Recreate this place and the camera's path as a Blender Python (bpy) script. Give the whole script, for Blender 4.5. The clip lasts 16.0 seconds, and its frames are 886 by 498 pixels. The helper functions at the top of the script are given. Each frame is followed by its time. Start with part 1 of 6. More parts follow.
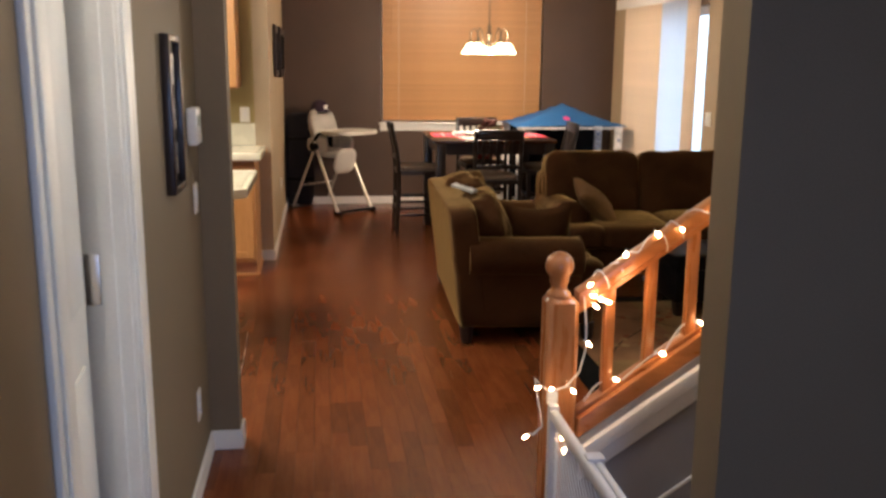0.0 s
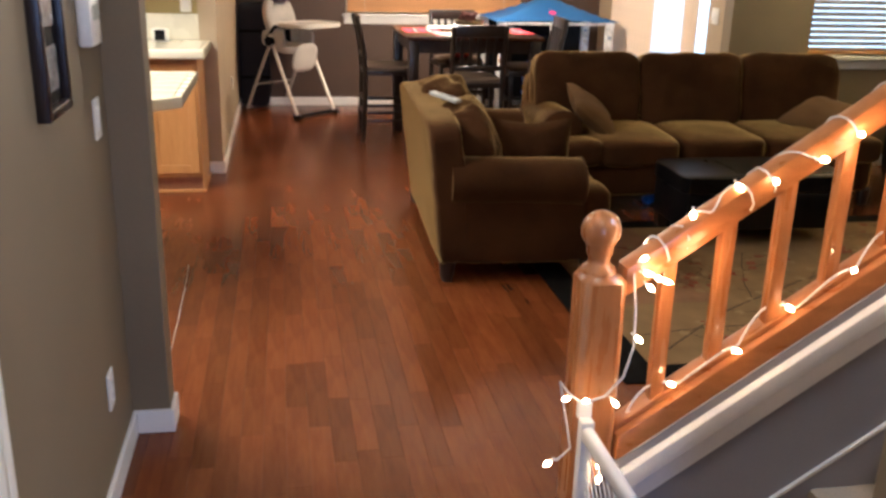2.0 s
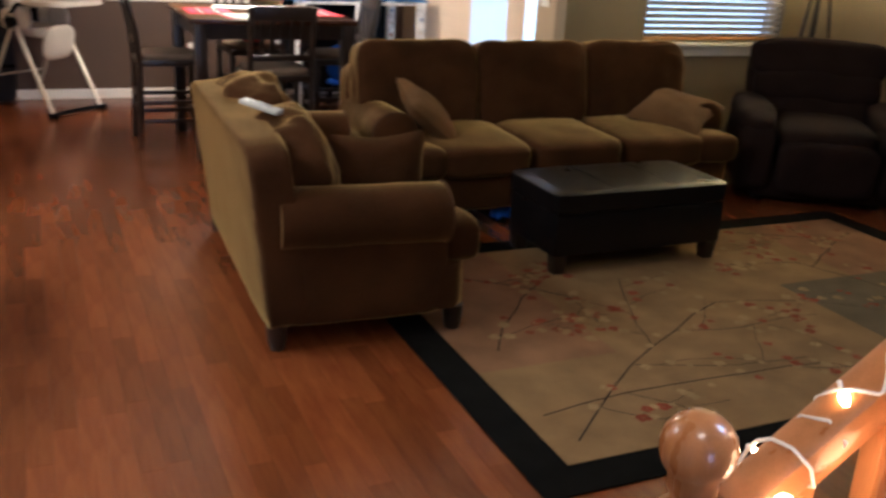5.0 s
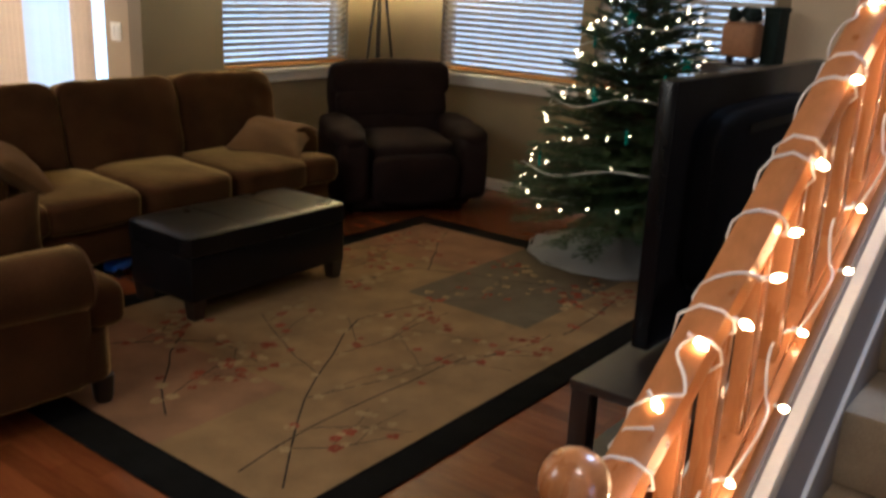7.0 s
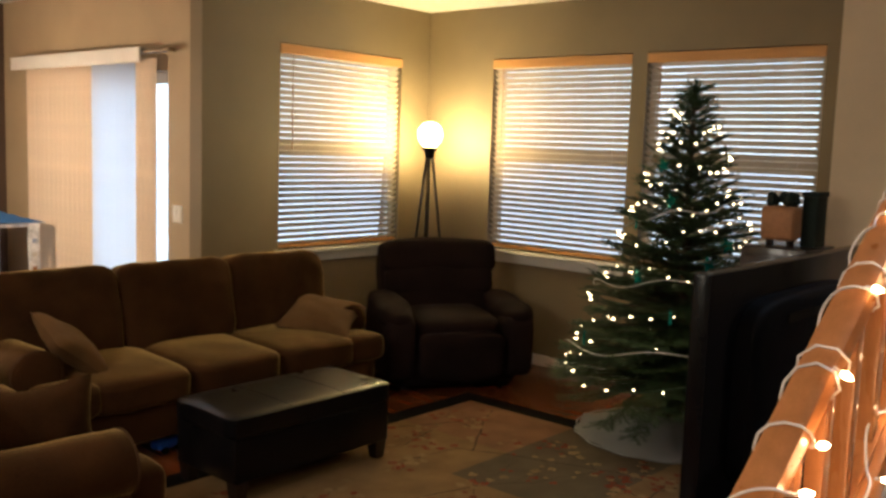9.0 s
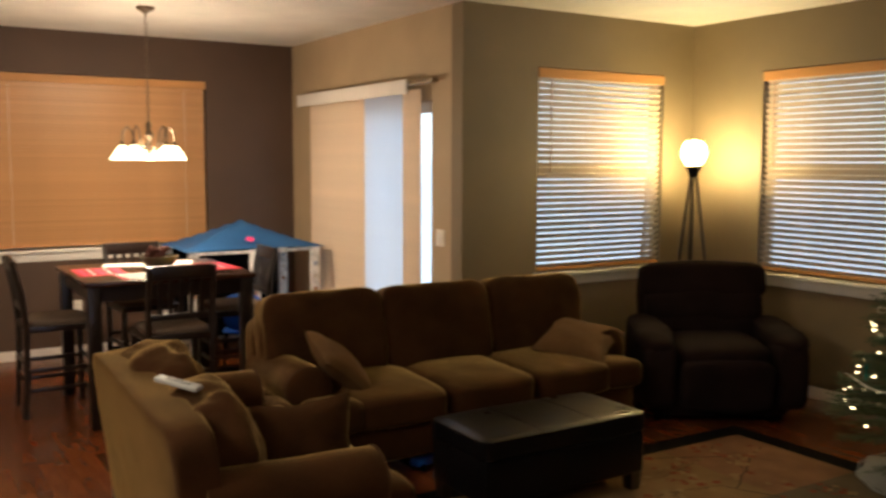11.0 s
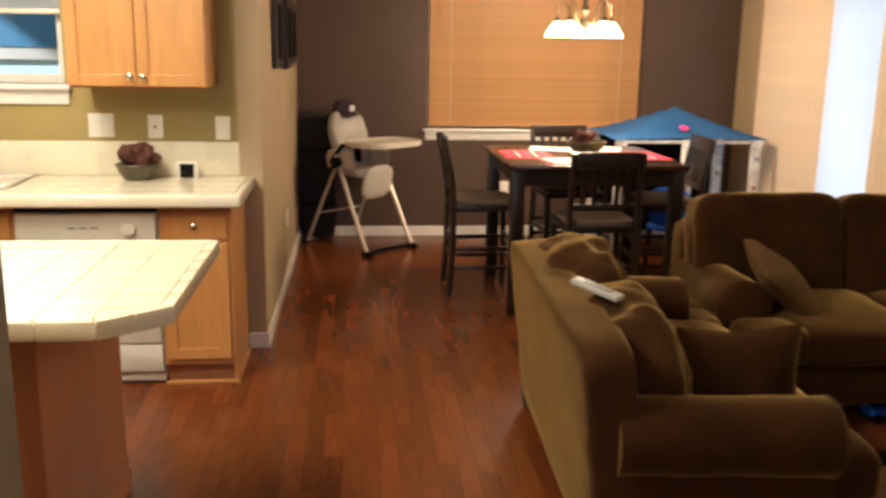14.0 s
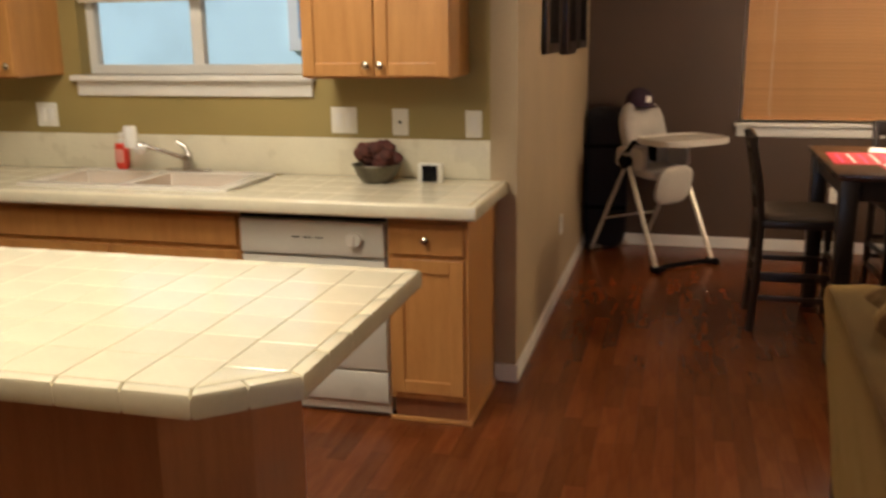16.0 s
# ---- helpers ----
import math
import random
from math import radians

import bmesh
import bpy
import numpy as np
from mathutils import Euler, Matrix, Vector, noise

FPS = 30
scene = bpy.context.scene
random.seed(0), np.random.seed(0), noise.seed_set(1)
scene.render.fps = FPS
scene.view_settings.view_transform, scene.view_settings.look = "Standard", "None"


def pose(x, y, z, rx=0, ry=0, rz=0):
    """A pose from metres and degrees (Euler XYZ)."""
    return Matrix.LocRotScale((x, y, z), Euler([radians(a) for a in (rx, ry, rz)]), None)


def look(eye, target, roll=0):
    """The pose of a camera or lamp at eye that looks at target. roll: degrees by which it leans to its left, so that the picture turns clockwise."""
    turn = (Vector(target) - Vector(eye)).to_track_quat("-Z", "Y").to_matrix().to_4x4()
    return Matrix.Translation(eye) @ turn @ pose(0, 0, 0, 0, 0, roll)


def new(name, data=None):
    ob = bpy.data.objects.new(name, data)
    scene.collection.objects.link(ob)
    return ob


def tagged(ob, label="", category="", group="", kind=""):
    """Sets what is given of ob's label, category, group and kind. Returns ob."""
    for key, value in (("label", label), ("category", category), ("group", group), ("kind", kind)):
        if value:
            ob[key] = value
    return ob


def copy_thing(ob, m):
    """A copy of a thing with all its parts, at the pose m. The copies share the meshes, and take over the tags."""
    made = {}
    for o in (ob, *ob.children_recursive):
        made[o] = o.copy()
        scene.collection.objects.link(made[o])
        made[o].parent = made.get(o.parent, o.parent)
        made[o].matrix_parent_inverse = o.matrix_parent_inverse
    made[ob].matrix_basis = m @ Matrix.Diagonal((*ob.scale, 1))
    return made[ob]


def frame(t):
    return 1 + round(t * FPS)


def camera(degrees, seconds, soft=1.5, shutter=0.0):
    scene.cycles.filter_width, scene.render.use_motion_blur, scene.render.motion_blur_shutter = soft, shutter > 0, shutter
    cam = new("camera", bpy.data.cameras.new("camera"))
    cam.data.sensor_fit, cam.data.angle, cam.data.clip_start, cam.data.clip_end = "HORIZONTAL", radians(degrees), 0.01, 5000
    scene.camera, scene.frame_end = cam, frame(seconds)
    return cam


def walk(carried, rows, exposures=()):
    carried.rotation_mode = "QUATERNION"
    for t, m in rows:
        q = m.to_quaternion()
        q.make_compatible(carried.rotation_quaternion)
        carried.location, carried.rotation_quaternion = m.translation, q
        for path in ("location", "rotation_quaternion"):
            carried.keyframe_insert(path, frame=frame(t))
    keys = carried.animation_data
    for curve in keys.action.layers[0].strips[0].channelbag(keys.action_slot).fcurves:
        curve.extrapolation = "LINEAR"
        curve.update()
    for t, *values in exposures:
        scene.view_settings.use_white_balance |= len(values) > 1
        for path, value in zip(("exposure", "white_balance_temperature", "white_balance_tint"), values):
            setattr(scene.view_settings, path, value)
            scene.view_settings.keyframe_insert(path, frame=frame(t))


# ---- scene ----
cam = camera(51.8, 16.0, soft=2.8, shutter=0.5)
PATH = [
    (0, (-0.027, 0.313, 1.629), (0.234, 2.254, 1.222), 0.5),
    (0.5, (0.057, 0.526, 1.62), (0.289, 2.456, 1.149), 0.6),
    (1, (0.087, 0.696, 1.614), (0.251, 2.628, 1.123), 0.8),
    (1.5, (0.042, 0.97, 1.592), (0.281, 2.883, 1.061), 1.3),
    (2, (0.022, 1.156, 1.587), (0.355, 3.026, 0.960), 1.5),
    (2.5, (0.079, 1.38, 1.566), (0.45, 3.232, 0.909), 0.7),
    (3, (0.097, 1.560, 1.567), (0.434, 3.411, 0.888), 0.9),
    (5.5, (0.011, 2.423, 1.527), (1.033, 4.012, 0.868), 1.9),
    (6, (-0.036, 2.522, 1.495), (1.236, 3.915, 0.83), 0.2),
    (6.5, (-0.086, 2.523, 1.514), (1.353, 3.752, 0.866), 1.9),
    (7, (-0.174, 2.5, 1.588), (1.344, 3.667, 1.012), 2.6),
    (7.5, (-0.205, 2.467, 1.667), (1.355, 3.637, 1.224), 1.8),
    (8, (-0.209, 2.469, 1.655), (1.36, 3.666, 1.33), 2.0),
    (10.5, (-0.093, 2.41, 1.691), (1.126, 3.985, 1.515), 0.5),
    (11, (-0.074, 2.423, 1.685), (0.971, 4.117, 1.493), 0.2),
    (11.5, (-0.056, 2.445, 1.667), (0.849, 4.219, 1.48), -0.2),
    (12, (-0.048, 2.407, 1.668), (0.728, 4.237, 1.452), -0.1),
    (12.5, (-0.007, 2.482, 1.642), (0.629, 4.358, 1.366), -0.3),
    (13, (0.024, 2.618, 1.639), (0.564, 4.512, 1.289), 0.7),
    (13.5, (0.05, 2.82, 1.628), (0.43, 4.748, 1.257), 0.5),
    (14, (0.061, 2.971, 1.628), (0.249, 4.913, 1.189), 0.9),
    (14.5, (0.155, 3.247, 1.61), (0.193, 5.195, 1.16), 1.0),
    (15, (0.186, 3.447, 1.583), (0.041, 5.38, 1.089), 0.2),
    (15.5, (0.172, 3.719, 1.594), (-0.115, 5.634, 1.092), 1.4),
    (16, (0.276, 3.836, 1.587), (-0.222, 5.716, 1.123), -0.7),
]
walk(cam, [(t, look(eye, target, roll)) for t, eye, target, roll in PATH],
     ((0, -0.15, 5600, 10), (1, -0.1, 5600, 10), (2, 0.35, 5200, 10), (2.5, 0.55, 5100, 10), (3, 0.2, 4950, 10), (5.5, 0.05, 4950, 10), (7, -0.1, 5150, 10), (8, -0.05, 5600, 10),
      (10.5, -0.55, 6050, 10), (12.5, -0.55, 6050, 10), (13.5, -0.15, 6050, 10), (15, 0, 6050, 10), (15.5, -0.35, 6050, 10), (16, -0.85, 6050, 10)))

# ---- world, sun, lamps ----
world = bpy.data.worlds.new("sky")
scene.world = world
world.use_nodes = True
wn = world.node_tree
sky = wn.nodes.new("ShaderNodeTexSky")
sky.sky_type, sky.sun_disc = "NISHITA", False
sky.sun_elevation, sky.sun_rotation = radians(24), radians(250)
wn.nodes["Background"].inputs[1].default_value = 0.15
wn.links.new(sky.outputs[0], wn.nodes["Background"].inputs[0])
scene.view_settings.exposure = 0.0


def lamp(name, kind, at, watts, colour, size=0.1, target=None, sizey=None):
    d = bpy.data.lights.new(name, kind)
    d.energy, d.color = watts, colour
    if kind == "AREA":
        d.size = size
        if sizey:
            d.shape, d.size_y = "RECTANGLE", sizey
    elif kind == "SUN":
        d.angle = radians(size)
    else:
        d.shadow_soft_size = size
    ob = new(name, d)
    ob.matrix_world = look(at, target) if target else pose(*at)
    return ob


sun_light = lamp("sun", "SUN", (-8, -2, 6), 5.0, (1, 0.95, 0.9), 3, (0, 6, 0))
# the lamps that are switched on, and one added kitchen fill
lamp("chandelier_light", "POINT", (1.59, 9.15, 1.66), 100, (1, 0.75, 0.50), 0.16)
lamp("floor_lamp_light", "POINT", (5.17, 7.32, 1.70), 88, (1, 0.74, 0.32), 0.03)
lamp("kitchen_light", "AREA", (-1.5, 6.1, 2.70), 80, (1, 0.87, 0.67), 0.6, (-1.5, 6.1, 0), 1.0)
# added fill with no fixture, brightens the loveseat back and upright faces
lamp("kitchen_fill", "POINT", (-1.25, 4.95, 2.45), 92, (1, 0.84, 0.60), 0.14)
lamp("hall_light", "POINT", (0.20, 2.35, 2.50), 27, (1, 0.82, 0.62), 0.12)
# daylight in the openings
DAY = (0.72, 0.86, 1.0)
lamp("entry_daylight", "AREA", (0.25, -1.95, 1.3), 32, (0.50, 0.62, 1.0), 0.8, (0.25, 2, 1.2), 1.8)
lamp("stairwell_daylight", "AREA", (4.05, 2.5, 3.75), 85, (0.70, 0.82, 1.0), 0.7, (1.2, 2.55, 0.6), 1.3)
lamp("slider_daylight", "AREA", (3.62, 9.2, 1.15), 28, DAY, 1.9, (0, 9.2, 1.0), 2.0)

for nm, at, tg, w in (("back_window_daylight", (4.61, 8.12, 1.62), (4.61, 5, 1.4), 1.2), ("side_window_daylight", (5.98, 6.4, 1.62), (3, 6.4, 1.4), 1.2),
                      ("front_window_daylight", (5.98, 5.05, 1.62), (3, 5.05, 1.4), 1.2)):
    lamp(nm, "AREA", at, 20, DAY, w + 0.5, tg, 1.9)

# ---- materials ----
def mat(name, colour, rough=0.6, metal=0.0, grain=0.12, scale=6.0, fine=60.0, bump=0.05, colour2=None, stretch=(1, 1, 1), sheen=0.0, emit=None, power=0.0, rand=0.0, coat=0.0,
        alpha=1.0, trans=0.0, spec=0.5, island=False, rough_var=0.08):
    """A surface with a coarse and a fine variation of colour, roughness and relief."""
    m = bpy.data.materials.new(name)
    m.use_nodes = True
    n, l = m.node_tree.nodes, m.node_tree.links
    b = n["Principled BSDF"]
    b.inputs["Roughness"].default_value, b.inputs["Metallic"].default_value = rough, metal
    b.inputs["Specular IOR Level"].default_value = spec
    b.inputs["Coat Weight"].default_value = coat
    b.inputs["Sheen Weight"].default_value, b.inputs["Sheen Roughness"].default_value = sheen, 0.34
    b.inputs["Sheen Tint"].default_value = (0.90, 0.62, 0.22, 1)
    b.inputs["Transmission Weight"].default_value = trans
    tc = n.new("ShaderNodeTexCoord")
    mp = n.new("ShaderNodeMapping")
    mp.inputs["Scale"].default_value = stretch
    l.new(tc.outputs["Object"], mp.inputs["Vector"])
    a, f = n.new("ShaderNodeTexNoise"), n.new("ShaderNodeTexNoise")
    a.inputs["Scale"].default_value, f.inputs["Scale"].default_value = scale, fine
    a.inputs["Detail"].default_value, f.inputs["Detail"].default_value = 4, 3
    l.new(mp.outputs[0], a.inputs["Vector"]), l.new(mp.outputs[0], f.inputs["Vector"])
    add = n.new("ShaderNodeMath")
    add.operation = "MULTIPLY_ADD"
    l.new(f.outputs[0], add.inputs[0])
    add.inputs[1].default_value = 0.5
    l.new(a.outputs[0], add.inputs[2])
    ramp = n.new("ShaderNodeValToRGB")
    c = Vector(colour)
    c2 = Vector(colour2) if colour2 else c
    lo, hi = (c * (1 - grain * 2), c2 * (1 + grain * 2)) if not colour2 else (c, c2)
    ramp.color_ramp.elements[0].position, ramp.color_ramp.elements[1].position = 0.5, 1.0
    ramp.color_ramp.elements[0].color, ramp.color_ramp.elements[1].color = (*lo, 1), (*hi, 1)
    l.new(add.outputs[0], ramp.inputs[0])
    out = ramp.outputs[0]
    if rand:
        src = n.new("ShaderNodeNewGeometry") if island else n.new("ShaderNodeObjectInfo")
        hsv, mr = n.new("ShaderNodeHueSaturation"), n.new("ShaderNodeMapRange")
        mr.inputs["To Min"].default_value, mr.inputs["To Max"].default_value = 1 - rand, 1 + rand
        l.new(src.outputs["Random Per Island" if island else "Random"], mr.inputs["Value"])
        l.new(mr.outputs[0], hsv.inputs["Value"]), l.new(out, hsv.inputs["Color"])
        out = hsv.outputs[0]
    l.new(out, b.inputs["Base Color"])
    rv = n.new("ShaderNodeMapRange")
    rv.inputs["To Min"].default_value, rv.inputs["To Max"].default_value = max(0.02, rough - rough_var), min(1, rough + rough_var)
    l.new(a.outputs[0], rv.inputs["Value"]), l.new(rv.outputs[0], b.inputs["Roughness"])
    if bump:
        bp = n.new("ShaderNodeBump")
        bp.inputs["Strength"].default_value, bp.inputs["Distance"].default_value = min(1, bump * 4), 0.004
        l.new(add.outputs[0], bp.inputs["Height"]), l.new(bp.outputs[0], b.inputs["Normal"])
    if emit:
        b.inputs["Emission Color"].default_value, b.inputs["Emission Strength"].default_value = (*emit, 1), power
    return m


def see_through(name, colour, share, rough=0.5):
    """Thin cloth or plastic that lets part of the light through."""
    m = mat(name, colour, rough, grain=0.06, bump=0.03)
    n, l = m.node_tree.nodes, m.node_tree.links
    t, mix = n.new("ShaderNodeBsdfTranslucent"), n.new("ShaderNodeMixShader")
    t.inputs[0].default_value, mix.inputs[0].default_value = (*colour, 1), share
    l.new(n["Principled BSDF"].outputs[0], mix.inputs[1]), l.new(t.outputs[0], mix.inputs[2])
    l.new(mix.outputs[0], n["Material Output"].inputs[0])
    return m


def clear(name, tint=(0.95, 0.98, 1.0), rough=0.02):
    m = bpy.data.materials.new(name)
    m.use_nodes = True
    b = m.node_tree.nodes["Principled BSDF"]
    b.inputs["Base Color"].default_value, b.inputs["Roughness"].default_value = (*tint, 1), rough
    b.inputs["Transmission Weight"].default_value, b.inputs["IOR"].default_value = 1.0, 1.1
    return m


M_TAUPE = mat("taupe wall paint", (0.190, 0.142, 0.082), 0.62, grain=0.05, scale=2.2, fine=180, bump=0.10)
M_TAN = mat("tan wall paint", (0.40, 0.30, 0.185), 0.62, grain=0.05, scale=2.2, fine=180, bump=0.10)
# paler than the tan: hall and kitchen light is put into its colour
M_CREAMLIT = mat("cream wall paint with hall light in it", (0.66, 0.53, 0.37), 0.62, grain=0.05, scale=2.2, fine=180, bump=0.10)
M_OLIVE = mat("olive gold wall paint", (0.33, 0.25, 0.09), 0.6, grain=0.05, scale=2.2, fine=180, bump=0.10)
M_CHOC = mat("chocolate wall paint", (0.080, 0.046, 0.029), 0.6, grain=0.06, scale=2.2, fine=180, bump=0.10)
M_GREY = mat("grey stair wall paint", (0.27, 0.25, 0.25), 0.6, grain=0.05, scale=2.2, fine=180, bump=0.10)
M_CEIL = mat("white ceiling paint", (0.74, 0.70, 0.63), 0.85, grain=0.04, scale=3, fine=90, bump=0.2)
M_WHITE = mat("white trim paint", (0.78, 0.75, 0.70), 0.35, grain=0.03, scale=5, fine=120, bump=0.02)
M_DOORW = mat("white door paint", (0.88, 0.84, 0.72), 0.4, grain=0.03, scale=5, fine=120, bump=0.02)
M_PLANK = mat("cherry laminate strip", (0.122, 0.029, 0.0085), 0.24, grain=0.2, scale=5, fine=16, bump=0.0, colour2=(0.175, 0.052, 0.0135), spec=0.30, stretch=(4, 0.6, 1), rand=0.22, coat=0.0, rough_var=0.03)
M_PLANKI = mat("cherry laminate floor", (0.122, 0.029, 0.0085), 0.24, grain=0.2, scale=5, fine=16, bump=0.0, colour2=(0.175, 0.052, 0.0135), spec=0.30, stretch=(4, 0.6, 1), rand=0.22, coat=0.0, island=True, rough_var=0.03)
M_SEAM = mat("floor joint", (0.13, 0.040, 0.013), 0.6)
M_OAK = mat("honey maple cabinet wood", (0.44, 0.20, 0.058), 0.38, scale=4, fine=50, bump=0.015, colour2=(0.56, 0.275, 0.085), stretch=(7, 7, 0.8), coat=0.15)
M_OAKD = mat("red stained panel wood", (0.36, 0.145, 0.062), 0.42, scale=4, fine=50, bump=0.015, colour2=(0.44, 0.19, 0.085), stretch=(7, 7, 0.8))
M_RAIL = mat("varnished oak rail", (0.34, 0.125, 0.034), 0.3, scale=5, fine=60, bump=0.015, colour2=(0.48, 0.19, 0.058), stretch=(2, 8, 8), coat=0.3)
M_POST = mat("varnished oak post", (0.34, 0.125, 0.034), 0.28, scale=5, fine=60, bump=0.015, colour2=(0.48, 0.19, 0.058), stretch=(8, 8, 0.9), coat=0.3)
M_BLACKW = mat("dark espresso wood", (0.014, 0.008, 0.006), 0.32, grain=0.25, scale=5, fine=50, bump=0.02, stretch=(6, 6, 1), coat=0.1)
M_TABLE = mat("espresso table top", (0.04, 0.016, 0.01), 0.25, grain=0.25, scale=5, fine=50, bump=0.01, stretch=(1, 7, 1), coat=0.2)
M_SOFA = mat("brown microfibre upholstery", (0.046, 0.0180, 0.0064), 0.95, grain=0.26, scale=3.0, fine=220, bump=0.16, spec=0.08, sheen=0.75)
M_SOFAL = mat("brown microfibre piping", (0.062, 0.029, 0.012), 0.95, grain=0.12, scale=5, fine=200, bump=0.08, spec=0.15)
M_PILLOW = mat("gold brown pillow cloth", (0.115, 0.060, 0.022), 0.9, grain=0.14, scale=5, fine=240, bump=0.12, spec=0.2)
M_RECL = mat("dark brown plush upholstery", (0.014, 0.0075, 0.0066), 0.95, grain=0.2, scale=4, fine=180, bump=0.1, spec=0.12)
M_LEATHER = mat("black bonded leather", (0.0045, 0.004, 0.0045), 0.30, grain=0.15, scale=6, fine=140, bump=0.04, spec=0.22)
M_BLACKP = mat("black gloss plastic", (0.004, 0.004, 0.005), 0.22, grain=0.05, bump=0.0, spec=0.16)
M_BLACKM = mat("black matt plastic", (0.005, 0.005, 0.006), 0.5, grain=0.08, bump=0.03, spec=0.05)
M_RUGB = mat("black rug pile", (0.006, 0.0055, 0.005), 0.97, grain=0.2, scale=9, fine=260, bump=0.2, spec=0.05)
M_RUG = mat("tan rug pile", (0.210, 0.130, 0.058), 0.97, grain=0.11, scale=5, fine=260, bump=0.22, spec=0.05)
M_RUG2 = mat("rust tan rug pile", (0.205, 0.110, 0.056), 0.97, grain=0.11, scale=5, fine=260, bump=0.22, spec=0.05)
M_RUG3 = mat("olive grey rug pile", (0.115, 0.09, 0.055), 0.97, grain=0.11, scale=5, fine=260, bump=0.22, spec=0.05)
M_RUGR = mat("red rug flowers", (0.19, 0.046, 0.022), 0.97, grain=0.14, fine=260, bump=0.2, spec=0.05)
M_RUGY = mat("cream rug flowers", (0.255, 0.17, 0.08), 0.97, grain=0.12, fine=260, bump=0.2, spec=0.05)
M_RUGK = mat("dark rug branches", (0.035, 0.024, 0.016), 0.97, grain=0.14, fine=260, bump=0.2, spec=0.05)
M_TILE = mat("cream glazed counter tile", (0.76, 0.70, 0.53), 0.16, grain=0.03, scale=6, fine=70, bump=0.01, rand=0.03, coat=0.2)
M_GROUT = mat("pale beige grout", (0.66, 0.60, 0.46), 0.9, grain=0.08)
M_SPLASH = mat("cream laminate backsplash", (0.70, 0.65, 0.50), 0.28, grain=0.03)
M_APPL = mat("white enamel appliance", (0.68, 0.65, 0.57), 0.3, grain=0.02, bump=0.0)
M_STEEL = mat("brushed steel", (0.62, 0.60, 0.57), 0.25, 1.0, grain=0.05, bump=0.01)
M_NICKEL = mat("nickel knob", (0.66, 0.60, 0.5), 0.25, 1.0, grain=0.05, bump=0.0)
M_SINK = mat("white sink enamel", (0.74, 0.70, 0.62), 0.2, grain=0.02, bump=0.0)
M_PLASTW = mat("white plastic", (0.78, 0.76, 0.72), 0.35, grain=0.02, bump=0.0)
M_PLATE = mat("white switch plate", (0.78, 0.75, 0.68), 0.4, grain=0.02, bump=0.0)
M_SLAT = mat("honey wood blind slat", (0.50, 0.27, 0.115), 0.42, grain=0.06, scale=5, fine=60, bump=0.01, stretch=(0.6, 6, 6), rand=0.06)
M_VALW = mat("wood blind valance", (0.50, 0.25, 0.09), 0.4, grain=0.08, scale=4, fine=60, bump=0.01, stretch=(0.6, 6, 6))
M_SLATW = see_through("pale wood blind slat", (0.64, 0.52, 0.38), 0.26, 0.4)
# daylight behind the turned vanes is put into this paler, more translucent copy
M_VANE2 = see_through("pale daylit vane and shade cloth", (0.85, 0.86, 0.88), 0.85, 0.6)
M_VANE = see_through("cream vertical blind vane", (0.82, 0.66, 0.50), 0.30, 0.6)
M_CANVAS = see_through("blue canopy cloth", (0.03, 0.14, 0.38), 0.25, 0.7)
M_SHEER = see_through("silver tulle tree skirt", (0.42, 0.43, 0.44), 0.4, 0.5)
M_SHADE = mat("frosted glass shade", (0.9, 0.85, 0.75), 0.4, emit=(1, 0.76, 0.42), power=10.0, grain=0.02, bump=0)
M_LAMPSH = mat("lit cream lamp shade", (0.85, 0.75, 0.5), 0.7, emit=(1, 0.74, 0.25), power=22.0, grain=0.03, bump=0.02)
M_BULB = mat("lit mini bulb", (1, 0.8, 0.5), 0.3, emit=(1, 0.60, 0.26), power=60.0, grain=0, bump=0)
M_BULBT = mat("lit tree bulb", (1, 0.85, 0.6), 0.3, emit=(1, 0.74, 0.38), power=16.0, grain=0, bump=0)
M_WIRE = mat("white light cord", (0.72, 0.66, 0.62), 0.5, grain=0.04, bump=0)
M_WIREG = mat("green light cord", (0.02, 0.06, 0.03), 0.5, grain=0.04, bump=0)
M_NEEDLE = mat("dark green fir needles", (0.020, 0.044, 0.014), 0.65, grain=0.3, scale=9, fine=50, bump=0.0, colour2=(0.046, 0.090, 0.028), rand=0.3, island=True)
M_BARK = mat("brown tree trunk", (0.06, 0.035, 0.02), 0.9, bump=0.3)
M_BRONZE = mat("brushed bronze metal", (0.22, 0.17, 0.12), 0.35, 0.9, grain=0.08, bump=0.0)
M_RED = mat("red placemat", (0.55, 0.03, 0.045), 0.7, grain=0.1, fine=200, bump=0.1)
M_PAPER = mat("white paper", (0.80, 0.78, 0.74), 0.8, grain=0.02, bump=0.02)
M_YELLOW = mat("yellow green paper", (0.55, 0.52, 0.10), 0.7, grain=0.05, bump=0.02)
M_BLUE = mat("bright blue plastic", (0.015, 0.14, 0.72), 0.35, grain=0.05, bump=0.0)
M_PINK = mat("pink badge", (0.75, 0.06, 0.25), 0.6, grain=0.04, bump=0)
M_TENTW = mat("white print on posts", (0.66, 0.64, 0.62), 0.5, grain=0.2, scale=16, fine=60, bump=0.0)
M_HC = mat("pale grey highchair plastic", (0.58, 0.53, 0.46), 0.4, grain=0.03, bump=0)
M_HCPAD = mat("grey highchair pad cloth", (0.46, 0.42, 0.37), 0.85, grain=0.1, fine=180, bump=0.08)
M_HCTUBE = mat("champagne metal tube", (0.60, 0.54, 0.45), 0.35, 0.3, grain=0.03, bump=0)
M_DARKB = mat("dark maroon cap cloth", (0.035, 0.015, 0.03), 0.9, grain=0.1, fine=200, bump=0.1)
